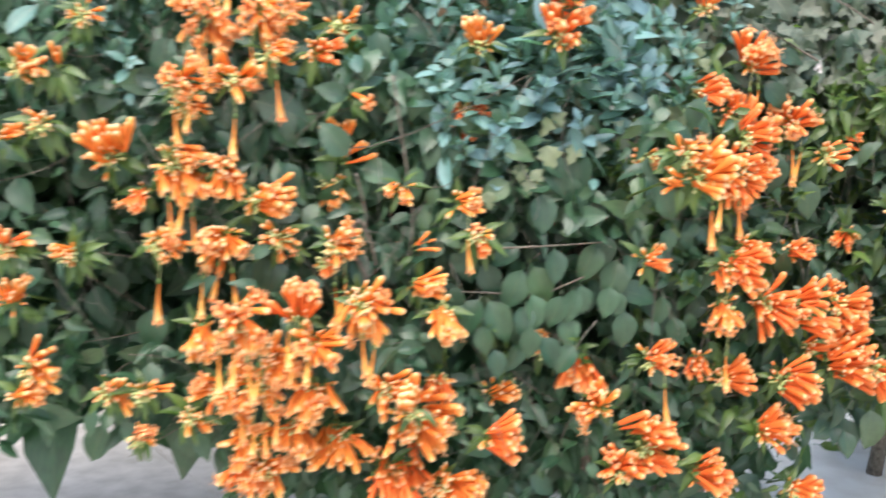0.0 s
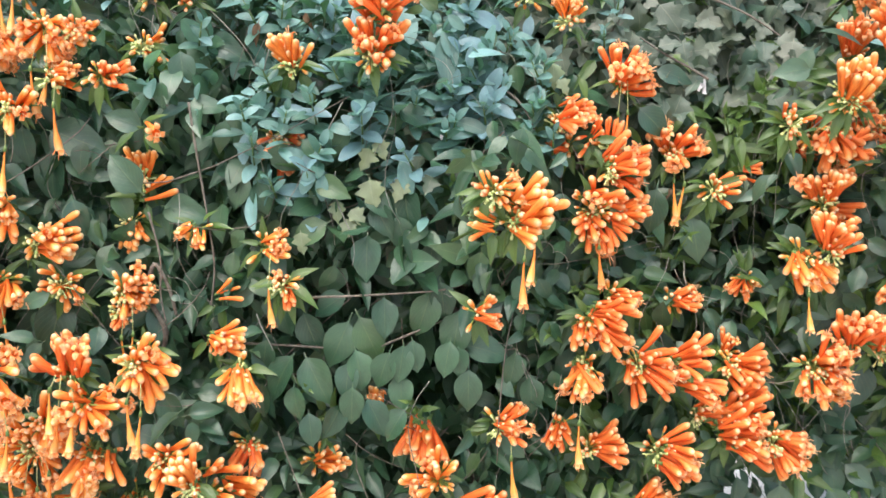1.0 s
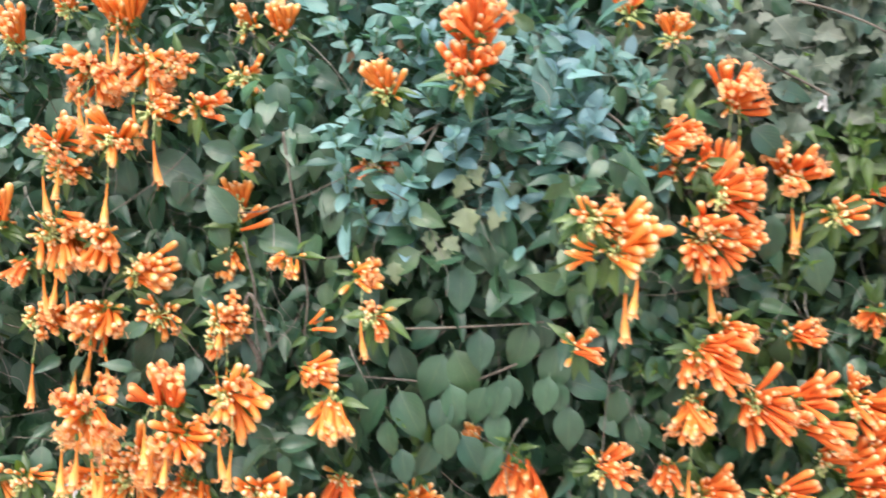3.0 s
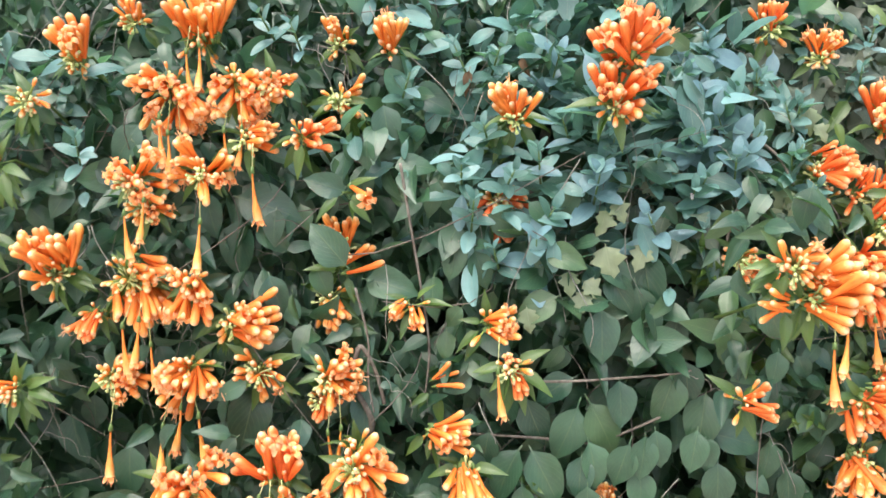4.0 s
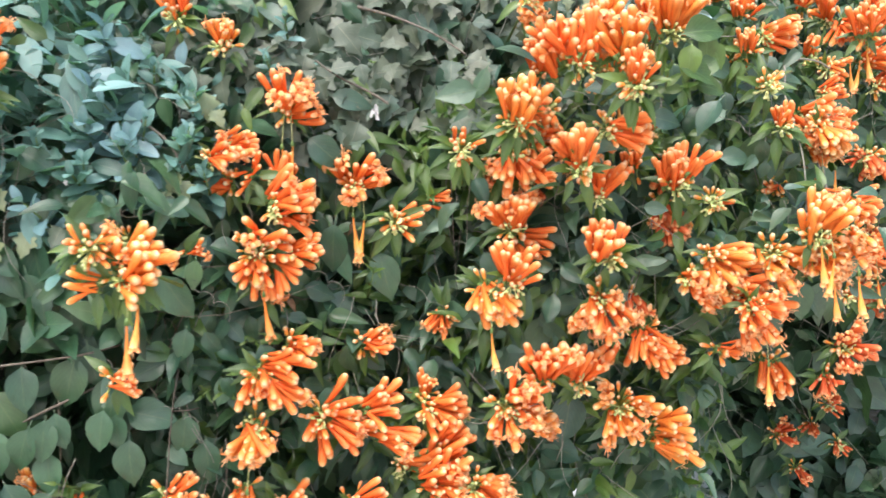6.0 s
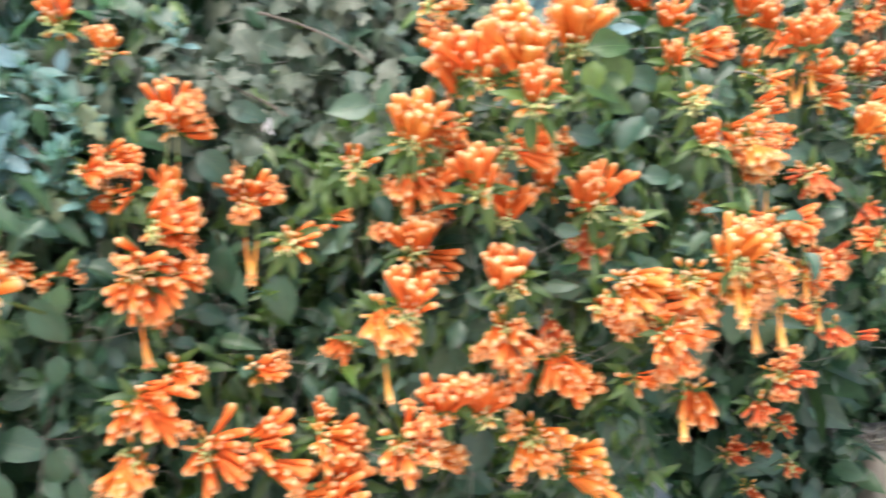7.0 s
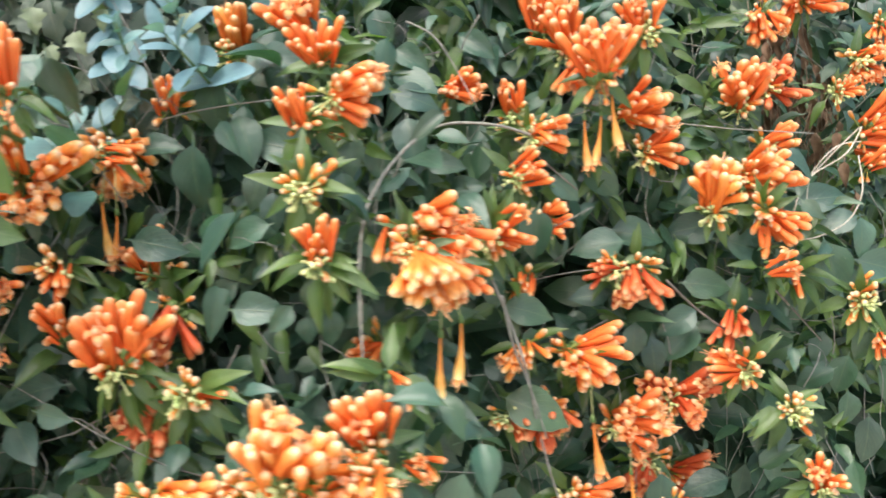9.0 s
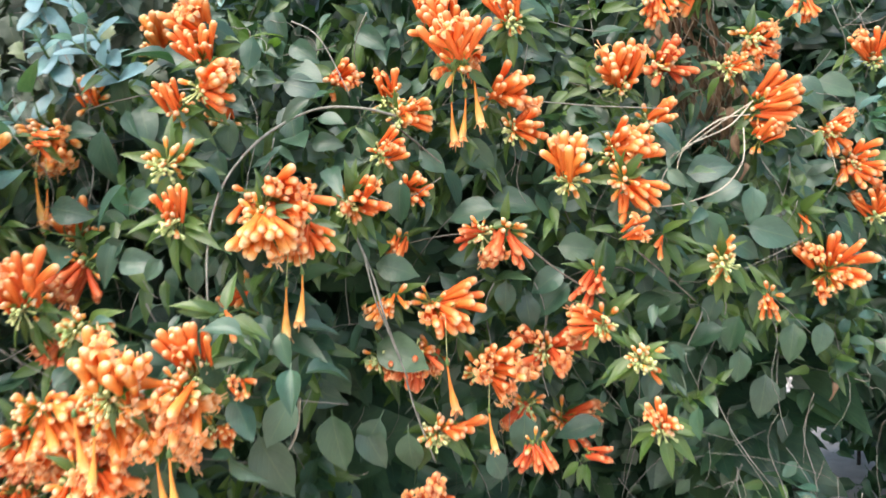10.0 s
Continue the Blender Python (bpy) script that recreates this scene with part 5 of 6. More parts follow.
vine_leaf(1.884, 1.883, 1.016, 0.048, 90)
vine_leaf(1.975, 1.986, 1.051, 0.053, 0)
vine_leaf(1.602, 1.825, 1.243, 0.044, 20)
vine_leaf(1.659, 1.809, 1.154, 0.048, 350)
vine_leaf(1.582, 1.745, 1.112, 0.036, 50)
vine_leaf(1.691, 1.882, 1.199, 0.041, 30)
vine_leaf(1.768, 1.835, 1.058, 0.045, 100)
vine_leaf(2.047, 2.114, 1.185, 0.057, 20)
vine_leaf(1.170, 1.463, 1.027, 0.032, 150)
vine_leaf(1.251, 1.464, 1.020, 0.035, 100)
vine_leaf(1.226, 1.448, 1.005, 0.026, 130)
vine_leaf(1.208, 1.453, 1.014, 0.043, 0)
vine_leaf(1.267, 1.462, 0.995, 0.031, 90)
vine_leaf(1.331, 1.520, 0.916, 0.059, 20)
vine_leaf(1.353, 1.542, 0.937, 0.048, 20)
vine_leaf(1.442, 1.624, 0.979, 0.051, 10)
vine_leaf(1.407, 1.603, 0.999, 0.033, 85)
vine_leaf(1.411, 1.614, 0.918, 0.034, 20)
vine_leaf(1.425, 1.732, 0.850, 0.048, 90)
vine_leaf(1.333, 1.622, 0.827, 0.067, 30)
vine_leaf(1.354, 1.643, 0.838, 0.045, 60)
vine_leaf(1.390, 1.768, 0.811, 0.036, 90)
vine_leaf(1.303, 1.492, 0.898, 0.028, 0)
vine_leaf(1.444, 1.625, 0.945, 0.026, 90)
vine_leaf(1.334, 1.872, 0.671, 0.052, 90)
vine_leaf(1.321, 1.508, 0.959, 0.039, 60)
vine_leaf(1.240, 1.422, 0.922, 0.037, 30)
vine_leaf(1.247, 1.449, 0.994, 0.026, 100)
vine_leaf(1.296, 1.475, 0.914, 0.030, 40)
vine_leaf(1.304, 1.539, 0.849, 0.045, 60)
vine_leaf(1.319, 1.566, 0.849, 0.042, 110)
vine_leaf(1.611, 1.721, 0.943, 0.046, 150)
vine_leaf(1.616, 1.731, 0.918, 0.051, 140)
vine_leaf(1.587, 1.724, 0.904, 0.046, 80)
vine_leaf(1.561, 1.702, 0.927, 0.041, 95)
vine_leaf(1.656, 1.748, 0.982, 0.051, 5)
vine_leaf(1.682, 1.754, 0.958, 0.052, 100)
vine_leaf(1.733, 1.811, 0.924, 0.040, 80)
vine_leaf(1.747, 1.851, 0.884, 0.067, 160)
vine_leaf(1.891, 1.887, 0.745, 0.056, 100)
vine_leaf(1.849, 1.868, 0.839, 0.049, 110)
vine_leaf(1.810, 1.858, 0.842, 0.048, 160)
vine_leaf(1.889, 1.898, 0.874, 0.044, 120)
vine_leaf(1.729, 1.795, 0.952, 0.039, 10)
vine_leaf(1.551, 2.115, 0.604, 0.054, 80)
vine_leaf(1.743, 2.015, 0.749, 0.067, 0)
vine_leaf(1.792, 1.843, 0.934, 0.045, 120)
vine_leaf(1.874, 1.885, 0.959, 0.047, 30)
vine_leaf(1.937, 1.926, 0.813, 0.051, 100)
vine_leaf(1.988, 1.976, 0.811, 0.047, 100)
vine_leaf(1.858, 1.869, 0.793, 0.043, 95)
vine_leaf(1.788, 1.949, 0.684, 0.040, 90)
vine_leaf(1.080, 1.250, 1.168, 0.052, 350, True)
vine_leaf(1.081, 1.250, 1.147, 0.040, 80, True)
vine_leaf(1.067, 1.240, 1.116, 0.046, 20, True)
vine_leaf(1.097, 1.260, 1.136, 0.033, 60, True)
vine_leaf(1.090, 1.260, 1.100, 0.039, 10, True)
vine_leaf(1.053, 1.240, 1.126, 0.039, 100, True)
vine_leaf(1.075, 1.250, 1.122, 0.037, 150, True)
vine_leaf(0.808, 1.432, 0.423, 0.068, 80)
vine_leaf(0.859, 1.448, 0.428, 0.060, 100)
vine_leaf(0.928, 1.455, 0.402, 0.070, 95)
vine_leaf(0.952, 1.457, 0.438, 0.055, 60)
honeysuckle_sprig(0.031, 1.323, 1.182, 0.030)
honeysuckle_sprig(-0.021, 1.307, 1.149, 0.027)
honeysuckle_sprig(0.332, 1.333, 1.119, 0.046)
honeysuckle_sprig(0.381, 1.311, 1.052, 0.039)
honeysuckle_sprig(0.316, 1.289, 1.010, 0.033)
honeysuckle_sprig(0.133, 1.263, 0.952, 0.044)
honeysuckle_sprig(0.134, 1.273, 1.053, 0.032)
honeysuckle_sprig(0.205, 1.268, 1.027, 0.036)
honeysuckle_sprig(0.261, 1.278, 0.980, 0.035)
honeysuckle_sprig(0.060, 1.258, 0.996, 0.033)
honeysuckle_sprig(0.107, 1.260, 1.030, 0.026)
honeysuckle_sprig(0.159, 1.328, 1.173, 0.036)
honeysuckle_sprig(0.343, 1.362, 1.180, 0.038)
honeysuckle_sprig(0.431, 1.348, 1.112, 0.029)
honeysuckle_sprig(0.161, 1.291, 1.092, 0.023)
honeysuckle_sprig(0.464, 1.320, 1.012, 0.027)
honeysuckle_sprig(0.069, 1.281, 1.084, 0.026)
honeysuckle_sprig(0.196, 1.307, 1.120, 0.025)
honeysuckle_sprig(0.277, 1.292, 1.055, 0.030)
honeysuckle_sprig(0.223, 1.289, 1.069, 0.027)
honeysuckle_sprig(0.433, 1.322, 1.049, 0.030)
honeysuckle_sprig(0.087, 1.327, 1.181, 0.028)
honeysuckle_sprig(0.399, 1.360, 1.152, 0.031)
honeysuckle_sprig(0.327, 1.309, 1.071, 0.035)
honeysuckle_sprig(0.153, 1.264, 0.986, 0.033)
honeysuckle_sprig(0.045, 1.260, 1.037, 0.023)
honeysuckle_sprig(0.083, 1.260, 0.940, 0.023)
honeysuckle_sprig(0.342, 1.369, 1.193, 0.042)
honeysuckle_sprig(0.347, 1.324, 1.096, 0.044)
honeysuckle_sprig(0.366, 1.307, 1.046, 0.036)
honeysuckle_sprig(0.330, 1.291, 1.024, 0.032)
honeysuckle_sprig(0.450, 1.353, 1.110, 0.029)
honeysuckle_sprig(0.311, 1.339, 1.143, 0.033)
honeysuckle_sprig(0.403, 1.359, 1.145, 0.027)
honeysuckle_sprig(0.397, 1.326, 1.076, 0.027)
honeysuckle_sprig(0.447, 1.329, 1.062, 0.024)
honeysuckle_sprig(0.562, 1.431, 1.216, 0.022)
honeysuckle_sprig(0.537, 1.399, 1.162, 0.021)
honeysuckle_sprig(1.120, 1.512, 1.297, 0.039)
honeysuckle_sprig(1.123, 1.497, 1.260, 0.041)
honeysuckle_sprig(1.084, 1.488, 1.269, 0.021)
honeysuckle_sprig(-0.419, 1.253, 1.068, 0.029)
honeysuckle_sprig(-0.215, 1.330, 1.226, 0.027)
honeysuckle_sprig(-0.173, 1.325, 1.211, 0.024)
honeysuckle_sprig(1.028, 1.493, 1.203, 0.031)
young_sprig(0.665, 1.392, 0.871, 0.035)
young_sprig(0.717, 1.403, 0.921, 0.033)
young_sprig(0.756, 1.419, 1.061, 0.037)
young_sprig(0.719, 1.409, 1.046, 0.032)
young_sprig(0.779, 1.430, 1.083, 0.030)
young_sprig(0.448, 1.330, 0.724, 0.024)
young_sprig(0.505, 1.347, 0.789, 0.024)
young_sprig(0.795, 1.437, 1.098, 0.030)
young_sprig(0.150, 1.277, 0.596, 0.035)
young_sprig(0.134, 1.277, 0.651, 0.023)
young_sprig(0.338, 1.309, 0.912, 0.046)
young_sprig(0.472, 1.337, 0.725, 0.028)
young_sprig(0.538, 1.355, 0.844, 0.039)
young_sprig(0.671, 1.392, 0.867, 0.035)
young_sprig(0.289, 1.299, 0.606, 0.031)
young_sprig(1.751, 1.758, 0.814, 0.031)
young_sprig(1.786, 1.782, 0.771, 0.034)
young_sprig(1.251, 1.573, 1.175, 0.029)
young_sprig(1.670, 1.788, 1.212, 0.031)
young_sprig(1.925, 1.883, 1.016, 0.037)
young_sprig(2.045, 2.028, 0.851, 0.050)
young_sprig(2.020, 1.995, 0.791, 0.045)
young_sprig(1.080, 1.446, 1.026, 0.029)
young_sprig(1.824, 1.810, 0.792, 0.029)
young_sprig(0.385, 1.317, 0.907, 0.033)
young_sprig(-0.564, 1.251, 0.661, 0.031)
young_sprig(-0.439, 1.250, 0.549, 0.028)
young_sprig(0.349, 1.310, 0.911, 0.040)
young_sprig(0.357, 1.312, 0.878, 0.038)
young_sprig(0.381, 1.316, 0.855, 0.031)
young_sprig(0.533, 1.355, 0.764, 0.031)
young_sprig(0.149, 1.278, 0.603, 0.031)
young_sprig(0.166, 1.278, 0.572, 0.035)
young_sprig(0.274, 1.295, 0.630, 0.028)
young_sprig(0.773, 1.430, 1.082, 0.048)
young_sprig(0.802, 1.415, 1.046, 0.047)
young_sprig(0.739, 1.404, 1.029, 0.043)
young_sprig(0.834, 1.448, 1.116, 0.048)
young_sprig(0.795, 1.408, 1.007, 0.039)
young_sprig(0.754, 1.404, 0.971, 0.040)
young_sprig(0.725, 1.402, 0.942, 0.035)
young_sprig(0.328, 1.306, 0.940, 0.038)
young_sprig(0.340, 1.308, 0.906, 0.038)
young_sprig(1.275, 1.560, 1.197, 0.030)
young_sprig(1.262, 1.528, 1.165, 0.032)
young_sprig(1.240, 1.512, 1.160, 0.028)
young_sprig(1.284, 1.580, 1.222, 0.028)
young_sprig(1.079, 1.455, 1.030, 0.032)
young_sprig(1.095, 1.468, 1.049, 0.026)
young_sprig(1.675, 1.850, 1.300, 0.034)
young_sprig(1.650, 1.840, 1.285, 0.030)
young_sprig(1.694, 1.860, 1.215, 0.034)
young_sprig(1.716, 1.860, 0.851, 0.030)
young_sprig(1.800, 1.840, 0.760, 0.034)
young_sprig(1.050, 1.235, 1.100, 0.030)
young_sprig(1.030, 1.245, 1.120, 0.028)


# ---- dry leaves and scraps caught in the hedge ----
DRY = [mesh_of("dry leaf", *(lambda q: (q[0], q[2], q[1]))(leaf_shape(0.055, 0.022, lance, 0.8, 0.5, 0.05)), (dry_leaf,))]


def hanging_dry_leaf(x, y, z, size, angle):
    a = radians(angle)
    q = Matrix(turned(np.array([(math.cos(a), -0.2, -math.sin(a))]), np.array([(rng.normal(0, 0.6), -1.0, 0.2)]), 1)[0].tolist()).to_quaternion()
    ob = new("dry_leaf", DRY[0])
    ob.matrix_basis = Matrix.LocRotScale(Vector((x, y, z)), q, Vector([size / 0.055] * 3))
    tagged(ob, "curled brown dry leaf caught in the vine", "leaf", "dry leaves in the vine")


def white_scrap(x, y, z, size, label):
    """A crumpled bit of thin film with folds."""
    v, f, n = [], [], 5
    for i in range(n + 1):
        for j in range(n + 1):
            u, w = i / n - 0.5, j / n - 0.5
            rag = 0.55 + 0.9 * noise.noise((math.atan2(w, u) * 1.7, x * 7, z * 3))
            v.append((size * u * rag * (1 - 0.4 * abs(w)), size * 0.7 * noise.noise((u * 4 + x * 9, w * 4, z)), size * 1.7 * w * rag))
    for i in range(n):
        for j in range(n):
            b = i * (n + 1) + j
            f.append((b, b + 1, b + n + 2, b + n + 1))
    ob = new("scrap", mesh_of("scrap", v, f, None, (scrap,)))
    ob.location = (x, y, z)
    tagged(ob, label, "scrap")


hanging_dry_leaf(1.768, 1.895, 1.275, 0.029, 95)
hanging_dry_leaf(1.782, 1.895, 1.251, 0.029, 80)
hanging_dry_leaf(1.865, 1.894, 1.117, 0.033, 95)
hanging_dry_leaf(1.873, 1.883, 1.079, 0.028, 85)
hanging_dry_leaf(1.861, 1.908, 1.156, 0.029, 100)
hanging_dry_leaf(1.759, 1.882, 1.259, 0.024, 110)
hanging_dry_leaf(0.048, 1.343, 1.153, 0.030, 100)
hanging_dry_leaf(0.112, 1.353, 1.170, 0.025, 70)
hanging_dry_leaf(0.899, 1.429, 0.999, 0.024, 90)
hanging_dry_leaf(0.915, 1.430, 0.968, 0.021, 100)
hanging_dry_leaf(1.044, 1.449, 0.782, 0.022, 90)
hanging_dry_leaf(0.644, 1.400, 0.937, 0.018, 95)
hanging_dry_leaf(0.557, 1.376, 0.840, 0.022, 60)
hanging_dry_leaf(1.328, 1.559, 0.825, 0.024, 100)
hanging_dry_leaf(1.299, 1.546, 0.809, 0.024, 70)
hanging_dry_leaf(2.002, 1.985, 0.744, 0.030, 80)
hanging_dry_leaf(1.272, 1.531, 0.814, 0.019, 120)
white_scrap(0.311, 1.282, 1.000, 0.007, "small crumpled white scrap caught among the leaves")
white_scrap(0.679, 1.385, 1.085, 0.018, "clear crumpled plastic scrap caught in the ivy")
white_scrap(1.920, 1.845, 0.776, 0.015, "torn white scrap stuck on a leaf")


def dry_tangle(x, y, z, wide, tall, count):
    """Dead leaves and fibres hanging in a hollow of the vine, one mesh."""
    v0, uv0, f0 = leaf_shape(0.050, 0.013, lance, 0.9, 0.6, 0.08)
    n = count
    at = np.stack((rng.normal(0, wide * 0.5, n), rng.normal(0, 0.015, n), rng.uniform(-tall, tall, n)), 1)
    ahead = np.stack((rng.normal(0, 0.35, n), rng.normal(-0.1, 0.3, n), -np.ones(n)), 1)
    face = np.stack((rng.normal(0, 0.8, n), -np.ones(n), rng.normal(0.2, 0.3, n)), 1)
    ob = new("dry_tangle")
    ob.location = (x, y, z)
    tagged(ob, "hanging tangle of dead brown leaves and fibres in a hollow", "dead leaves")
    tagged(child("dead_foliage", many_leaves("dead leaves", (v0, uv0, f0), at, turned(ahead, face, n), rng.uniform(0.5, 1.2, n), dry_leaf), ob), kind="stuff")
    v, f = [], []
    for k in range(count):
        p = Vector((rng.normal(0, wide * 0.6), rng.normal(-0.01, 0.015), rng.uniform(-tall, tall)))
        d = Vector((rng.normal(0, 0.3), rng.normal(0, 0.15), -1)).normalized() * rng.uniform(0.03, 0.11)
        tv, tf, _ = tube([p, p + d * 0.5 + Vector((rng.normal(0, 0.008), 0, 0)), p + d], [0.0007, 0.0008, 0.0004], 4)
        f += [tuple(i + len(v) for i in q) for q in tf]
        v += tv
    tagged(child("fibre_mat", mesh_of("fibres", v, f, [(0, 0)] * len(v), (litter,)), ob), kind="stuff")


dry_tangle(1.805, 1.985, 1.255, 0.035, 0.10, 46)
dry_tangle(1.865, 2.000, 1.190, 0.025, 0.07, 26)


# ---- stems that show on the hedge ----


def stem(name, label, points, radius, m, category="stem"):
    """A bare stem through a few bends, smoothed."""
    pts = [Vector(p) for p in points]
    fine = []
    for i in range(len(pts) - 1):
        p0, p1, p2, p3 = pts[max(i - 1, 0)], pts[i], pts[i + 1], pts[min(i + 2, len(pts) - 1)]
        for k in range(6):
            s = k / 6
            fine.append(0.5 * ((2 * p1) + (p2 - p0) * s + (2 * p0 - 5 * p1 + 4 * p2 - p3) * s * s + (3 * p1 - p0 - 3 * p2 + p3) * s ** 3))
    fine.append(pts[-1])
    o = fine[0].copy()
    n = len(fine)
    radii = [radius * (1 - 0.45 * i / n) * (1 + 0.18 * noise.noise((i * 0.9, radius * 900, 0))) for i in range(n)]
    v, f, uv = tube([p - o for p in fine], radii, 6)
    ob = new(name, mesh_of(name, v, f, uv, (m,)))
    ob.location = o
    return tagged(ob, label, category)

stem("twig", "thin grey-brown bare twig lying across the leaves", [(0.093, 1.305, 0.772), (0.172, 1.280, 0.780), (0.241, 1.290, 0.784), (0.310, 1.303, 0.789), (0.343, 1.360, 0.789)], 0.0020, stem_brown)
stem("twig", "thin brown twig under the big leaves", [(0.036, 1.321, 0.701), (0.141, 1.307, 0.702), (0.202, 1.331, 0.690)], 0.0022, stem_brown)
stem("twig", "thin brown twig under the big leaves", [(0.206, 1.312, 0.694), (0.285, 1.318, 0.729), (0.359, 1.364, 0.756)], 0.0022, stem_brown)
stem("vine_stem", "pale grey woody vine stem arching down", [(1.450, 1.640, 1.160), (1.411, 1.618, 1.171), (1.359, 1.610, 1.172), (1.325, 1.545, 1.144), (1.301, 1.495, 1.103), (1.296, 1.455, 1.058), (1.298, 1.430, 1.003), (1.300, 1.425, 0.930), (1.298, 1.440, 0.860)], 0.0018, stem_grey)
stem("vine_stem", "pale bare vine stem hanging down", [(1.395, 1.600, 1.040), (1.420, 1.598, 0.977), (1.436, 1.587, 0.925), (1.446, 1.610, 0.865), (1.459, 1.612, 0.806), (1.478, 1.620, 0.740)], 0.0017, stem_grey)
stem("vine_stem", "thin pale vine stem hanging down", [(1.415, 1.590, 1.000), (1.424, 1.590, 0.950), (1.440, 1.588, 0.905), (1.455, 1.600, 0.850)], 0.0015, stem_grey)
stem("vine_stem", "thin grey bare vine stem", [(1.327, 1.639, 1.282), (1.352, 1.643, 1.268), (1.371, 1.641, 1.241), (1.398, 1.630, 1.186)], 0.0012, stem_grey)
stem("dry_stalk", "thin dry straw-coloured bare stalk", [(1.890, 1.907, 1.161), (1.831, 1.848, 1.126), (1.775, 1.790, 1.086), (1.752, 1.756, 1.046)], 0.0010, stem_dry)
stem("dry_stalk", "thin dry straw-coloured bare stalk", [(1.888, 1.896, 1.161), (1.853, 1.855, 1.128), (1.798, 1.806, 1.106), (1.771, 1.780, 1.090)], 0.0010, stem_dry)
stem("dry_stalk", "dry straw stalk curving down", [(1.872, 1.867, 1.124), (1.867, 1.843, 1.080), (1.837, 1.808, 1.047), (1.785, 1.763, 1.032), (1.743, 1.733, 1.031)], 0.0010, stem_dry)
stem("dry_stalk", "dry straw stalk curving down", [(1.949, 1.922, 1.124), (1.997, 1.975, 1.099), (2.011, 1.973, 1.054)], 0.0010, stem_dry)
stem("dry_stalk", "thin dry straw-coloured bare stalk", [(1.883, 1.887, 1.142), (1.839, 1.853, 1.136), (1.791, 1.805, 1.102), (1.777, 1.777, 1.065)], 0.0010, stem_dry)
stem("twig", "thin brown twig among the ivy", [(0.698, 1.431, 1.098), (0.675, 1.443, 1.114), (0.631, 1.439, 1.136), (0.600, 1.462, 1.161)], 0.0022, stem_brown)
stem("twig", "thin brown twig among the ivy", [(0.660, 1.484, 1.238), (0.713, 1.489, 1.224), (0.767, 1.483, 1.200), (0.813, 1.471, 1.168)], 0.0022, stem_brown)
stem("twig", "thin dark twig in the honeysuckle", [(0.386, 1.339, 1.076), (0.419, 1.334, 1.049), (0.438, 1.329, 1.015)], 0.0022, stem_brown)
stem("twig", "thin dark upright twig", [(0.358, 1.313, 0.944), (0.369, 1.316, 0.983), (0.395, 1.319, 1.010)], 0.0020, stem_brown)
stem("vine_stem", "grey woody vine stem among the leaves", [(-0.091, 1.313, 0.663), (-0.063, 1.275, 0.722), (-0.084, 1.275, 0.770), (-0.078, 1.274, 0.818), (-0.059, 1.276, 0.787), (-0.048, 1.276, 0.747)], 0.0042, stem_brown)
stem("vine_stem", "thin grey vine stem hanging down", [(-0.028, 1.272, 1.038), (-0.016, 1.268, 0.969), (-0.004, 1.268, 0.899), (0.007, 1.269, 0.821), (0.002, 1.268, 0.758)], 0.0020, stem_brown)
stem("vine_stem", "thin grey vine stem hanging down", [(-0.081, 1.264, 0.890), (-0.066, 1.265, 0.828), (-0.066, 1.265, 0.780), (-0.059, 1.265, 0.740)], 0.0018, stem_brown)
stem("vine_stem", "thin brown vine stem", [(1.592, 1.670, 0.999), (1.628, 1.688, 0.963), (1.673, 1.708, 0.928), (1.706, 1.756, 0.897)], 0.0014, stem_brown)
stem("vine_stem", "thin brown vine stem", [(1.436, 1.655, 1.156), (1.468, 1.658, 1.128), (1.499, 1.658, 1.100)], 0.0014, stem_brown)
stem("vine_stem", "dry curling vine stem in the hollow", [(1.313, 1.609, 0.823), (1.308, 1.605, 0.783), (1.295, 1.598, 0.758), (1.270, 1.585, 0.742)], 0.0024, stem_dry)
stem("vine_stem", "thin brown vine stem", [(1.722, 1.736, 0.980), (1.762, 1.767, 0.940), (1.797, 1.790, 0.903)], 0.0014, stem_brown)

# ---- tree stump at the end of the hedge ----


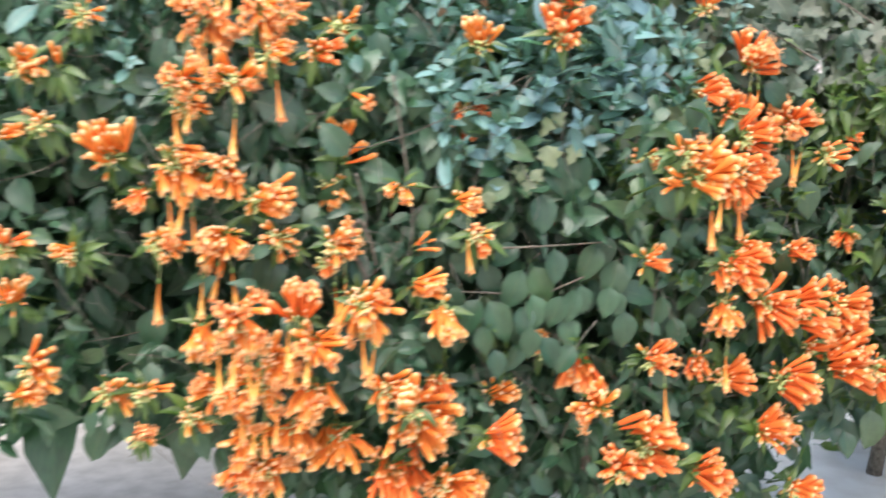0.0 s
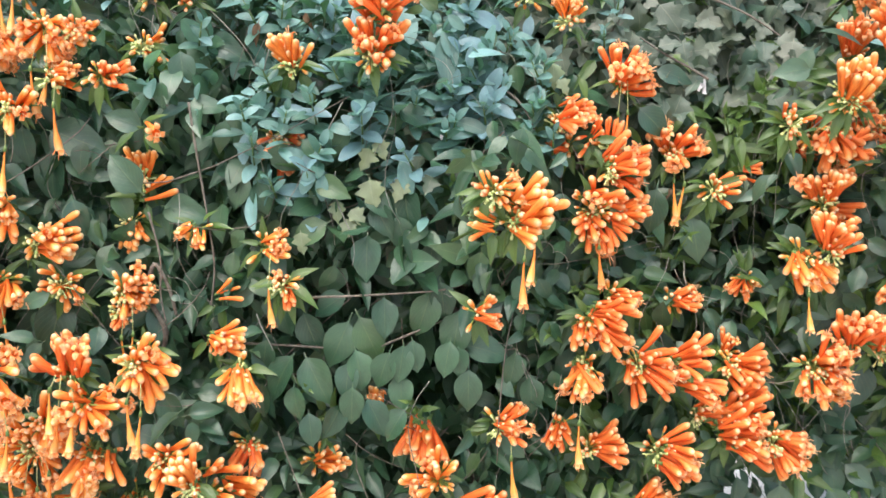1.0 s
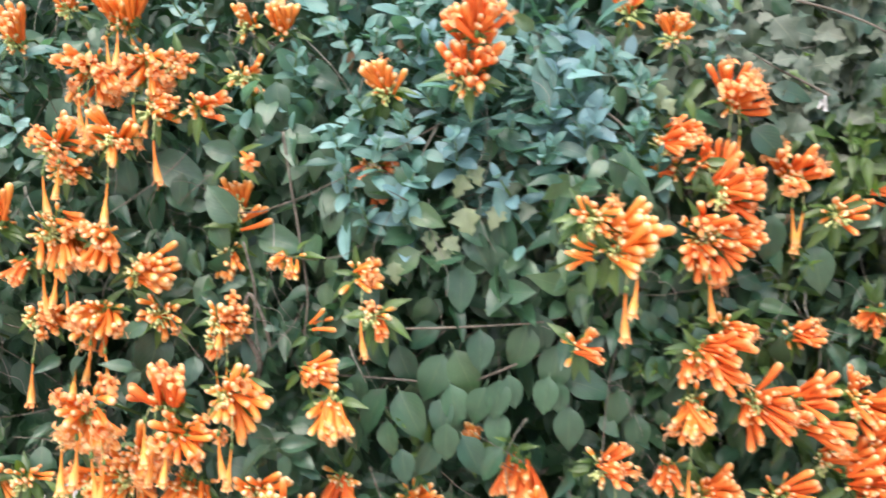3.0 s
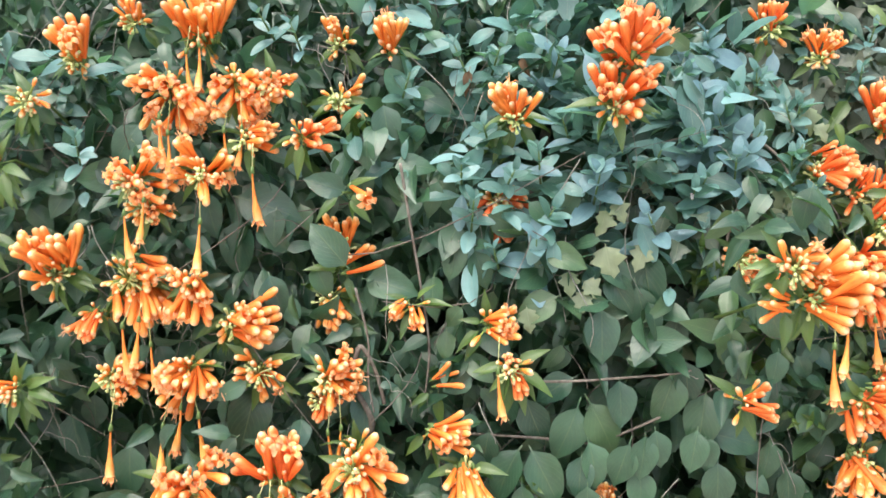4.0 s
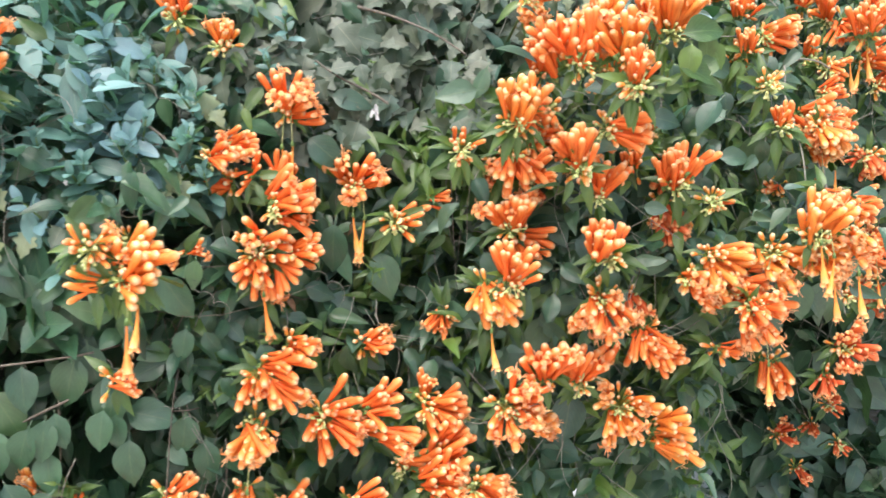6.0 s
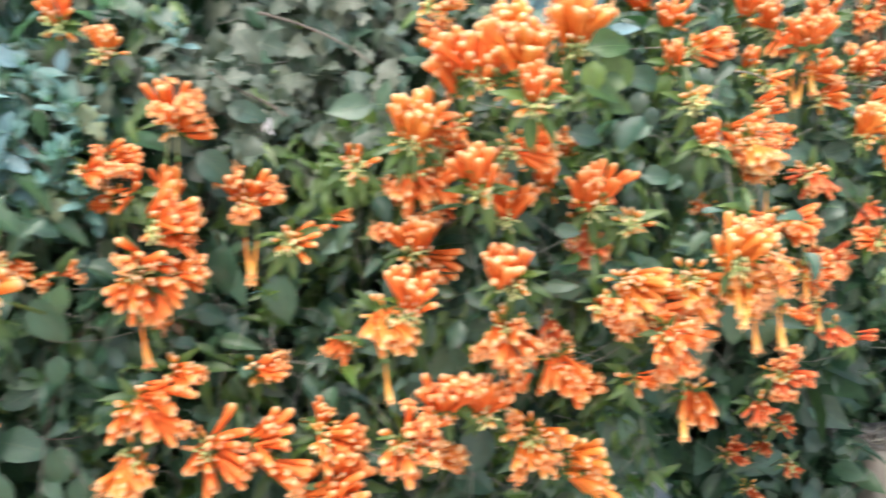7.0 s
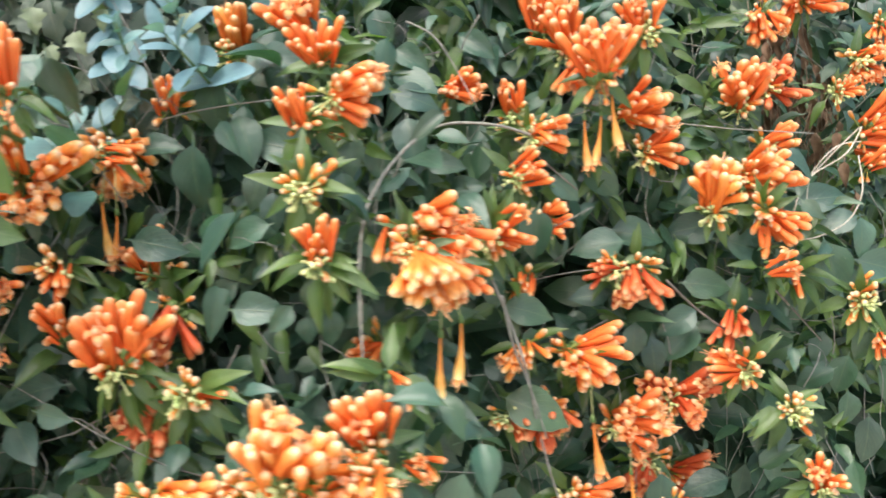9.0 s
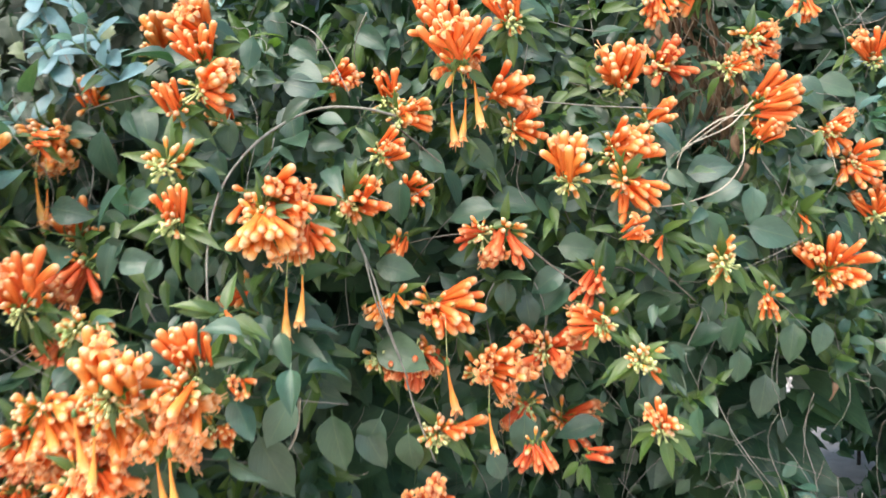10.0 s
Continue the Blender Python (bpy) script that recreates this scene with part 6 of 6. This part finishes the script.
def stump(x, y, radius, height):
    base = new("tree_stump")
    base.location = (x, y, 0)
    tagged(base, "weathered grey-brown tree stump with dry fibres on top", "stump")
    v, f, sides, rings = [], [], 40, 12
    for i in range(rings + 1):
        s = i / rings
        for k in range(sides):
            a = 2 * math.pi * k / sides
            r = radius * (1 + 0.10 * (1 - s) ** 3 + 0.05 * math.sin(a * 3 + 1) + 0.05 * noise.noise((math.cos(a) * 2, math.sin(a) * 2, s)) + 0.035 * noise.noise((math.cos(a) * 9, math.sin(a) * 9, s * 1.2)))
            v.append((r * math.cos(a), r * math.sin(a), height * s + (0.02 * noise.noise((math.cos(a) * 3, math.sin(a) * 3, 8)) if i == rings else 0)))
    for i in range(rings):
        for k in range(sides):
            a, b = i * sides + k, i * sides + (k + 1) % sides
            f.append((a, b, b + sides, a + sides))
    top = len(v)
    for s in (0.7, 0.35):
        for k in range(sides):
            a = 2 * math.pi * k / sides
            v.append((radius * s * math.cos(a), radius * s * math.sin(a), height - 0.006 + 0.006 * noise.noise((math.cos(a) * 4, math.sin(a) * 4, s * 5))))
    v.append((0, 0, height - 0.01))
    ring = rings * sides
    for lo, hi in ((ring, top), (top, top + sides)):
        for k in range(sides):
            f.append((lo + k, lo + (k + 1) % sides, hi + (k + 1) % sides, hi + k))
    for k in range(sides):
        f.append((top + sides + k, top + sides + (k + 1) % sides, len(v) - 1))
    child("trunk", mesh_of("trunk", v, f, None, (bark,)), base)
    for k in range(26):
        a, r = rng.uniform(0, 6.3), radius * rng.uniform(0.2, 0.95)
        p = Vector((r * math.cos(a), r * math.sin(a), height + 0.004))
        d = Vector((rng.normal(0, 1), rng.normal(0, 1), 0)).normalized() * rng.uniform(0.05, 0.13)
        tv, tf, tuv = tube([p, p + d * 0.5 + Vector((0, 0, 0.012)), p + d + Vector((0, 0, -0.01 - 0.05 * rng.uniform()))], [0.0018, 0.0015, 0.0008], 4)
        child("dry_fibre", mesh_of("dry fibre", tv, tf, tuv, (stem_dry,)), base)
    return base


stump(2.235, 2.50, 0.150, 0.262)

# ---- shrubs behind the hedge's end, and the dark thicket behind ----


def shrub(name, label, boxes, count, kind, m):
    base = new(name)
    x0, x1, y0, y1, z0, z1 = boxes
    base.location = ((x0 + x1) / 2, (y0 + y1) / 2, 0)
    tagged(base, label, "shrub")
    pts = []
    while len(pts) < count:
        p = np.array((rng.uniform(x0, x1), rng.uniform(y0, y1), rng.uniform(z0, z1)))
        # rounded, uneven outline
        u = [(2 * p[i] - boxes[2 * i] - boxes[2 * i + 1]) / (boxes[2 * i + 1] - boxes[2 * i]) for i in (0, 1, 2)]
        edge = abs(u[0]) ** 4 + abs(u[1]) ** 5 + max(0.0, u[2]) ** 4
        if noise.noise(Vector(p * 3.5)) > -0.28 and edge < 1.0 + 0.7 * noise.noise(Vector(p * 5.0 + np.array((3.0, 1.0, 7.0)))):
            pts.append(p)
    pts = np.array(pts)
    rots = poses_for("blue" if kind != "vine" else "vine", pts, 1.4)
    for j, s in enumerate(SHAPES[kind]):
        sel = np.arange(len(pts)) % len(SHAPES[kind]) == j
        ob = child("foliage", many_leaves("foliage", s, pts[sel] - np.array(base.location), rots[sel], rng.uniform(0.9, 1.7, sel.sum()), m), base)
        tagged(ob, kind="stuff")
    for k in range(7):
        a = Vector((rng.uniform(x0, x1) - base.location.x, rng.uniform(y0, y1) - base.location.y, 0))
        tv, tf, tuv = tube([a, a + Vector((rng.normal(0, 0.1), rng.normal(0, 0.1), z1 * 0.5)), a + Vector((rng.normal(0, 0.2), rng.normal(0, 0.2), z1 * 0.9))], [0.007, 0.005, 0.002], 6)
        child("branch", mesh_of("branch", tv, tf, tuv, (stem_brown,)), base)
    return base


shrub("shrub", "green small-leaved shrub behind the stump", (2.40, 4.7, 2.60, 3.4, 0.02, 2.4), 9500, "blue", leaf_shrub)
shrub("shrub", "dark green leafy shrub behind the hedge", (1.95, 3.60, 3.15, 3.9, 0.02, 2.4), 9000, "vine", leaf_vine)
shrub("shrub", "low dusty green shrub on the paving beside the stump", (2.45, 3.4, 2.34, 2.66, 0.02, 0.85), 2600, "blue", leaf_dusty)
shrub("undergrowth", "low tangled undergrowth in the shade under the hedge", (1.66, 2.10, 2.28, 2.95, 0.0, 0.46), 1300, "vine", leaf_green)
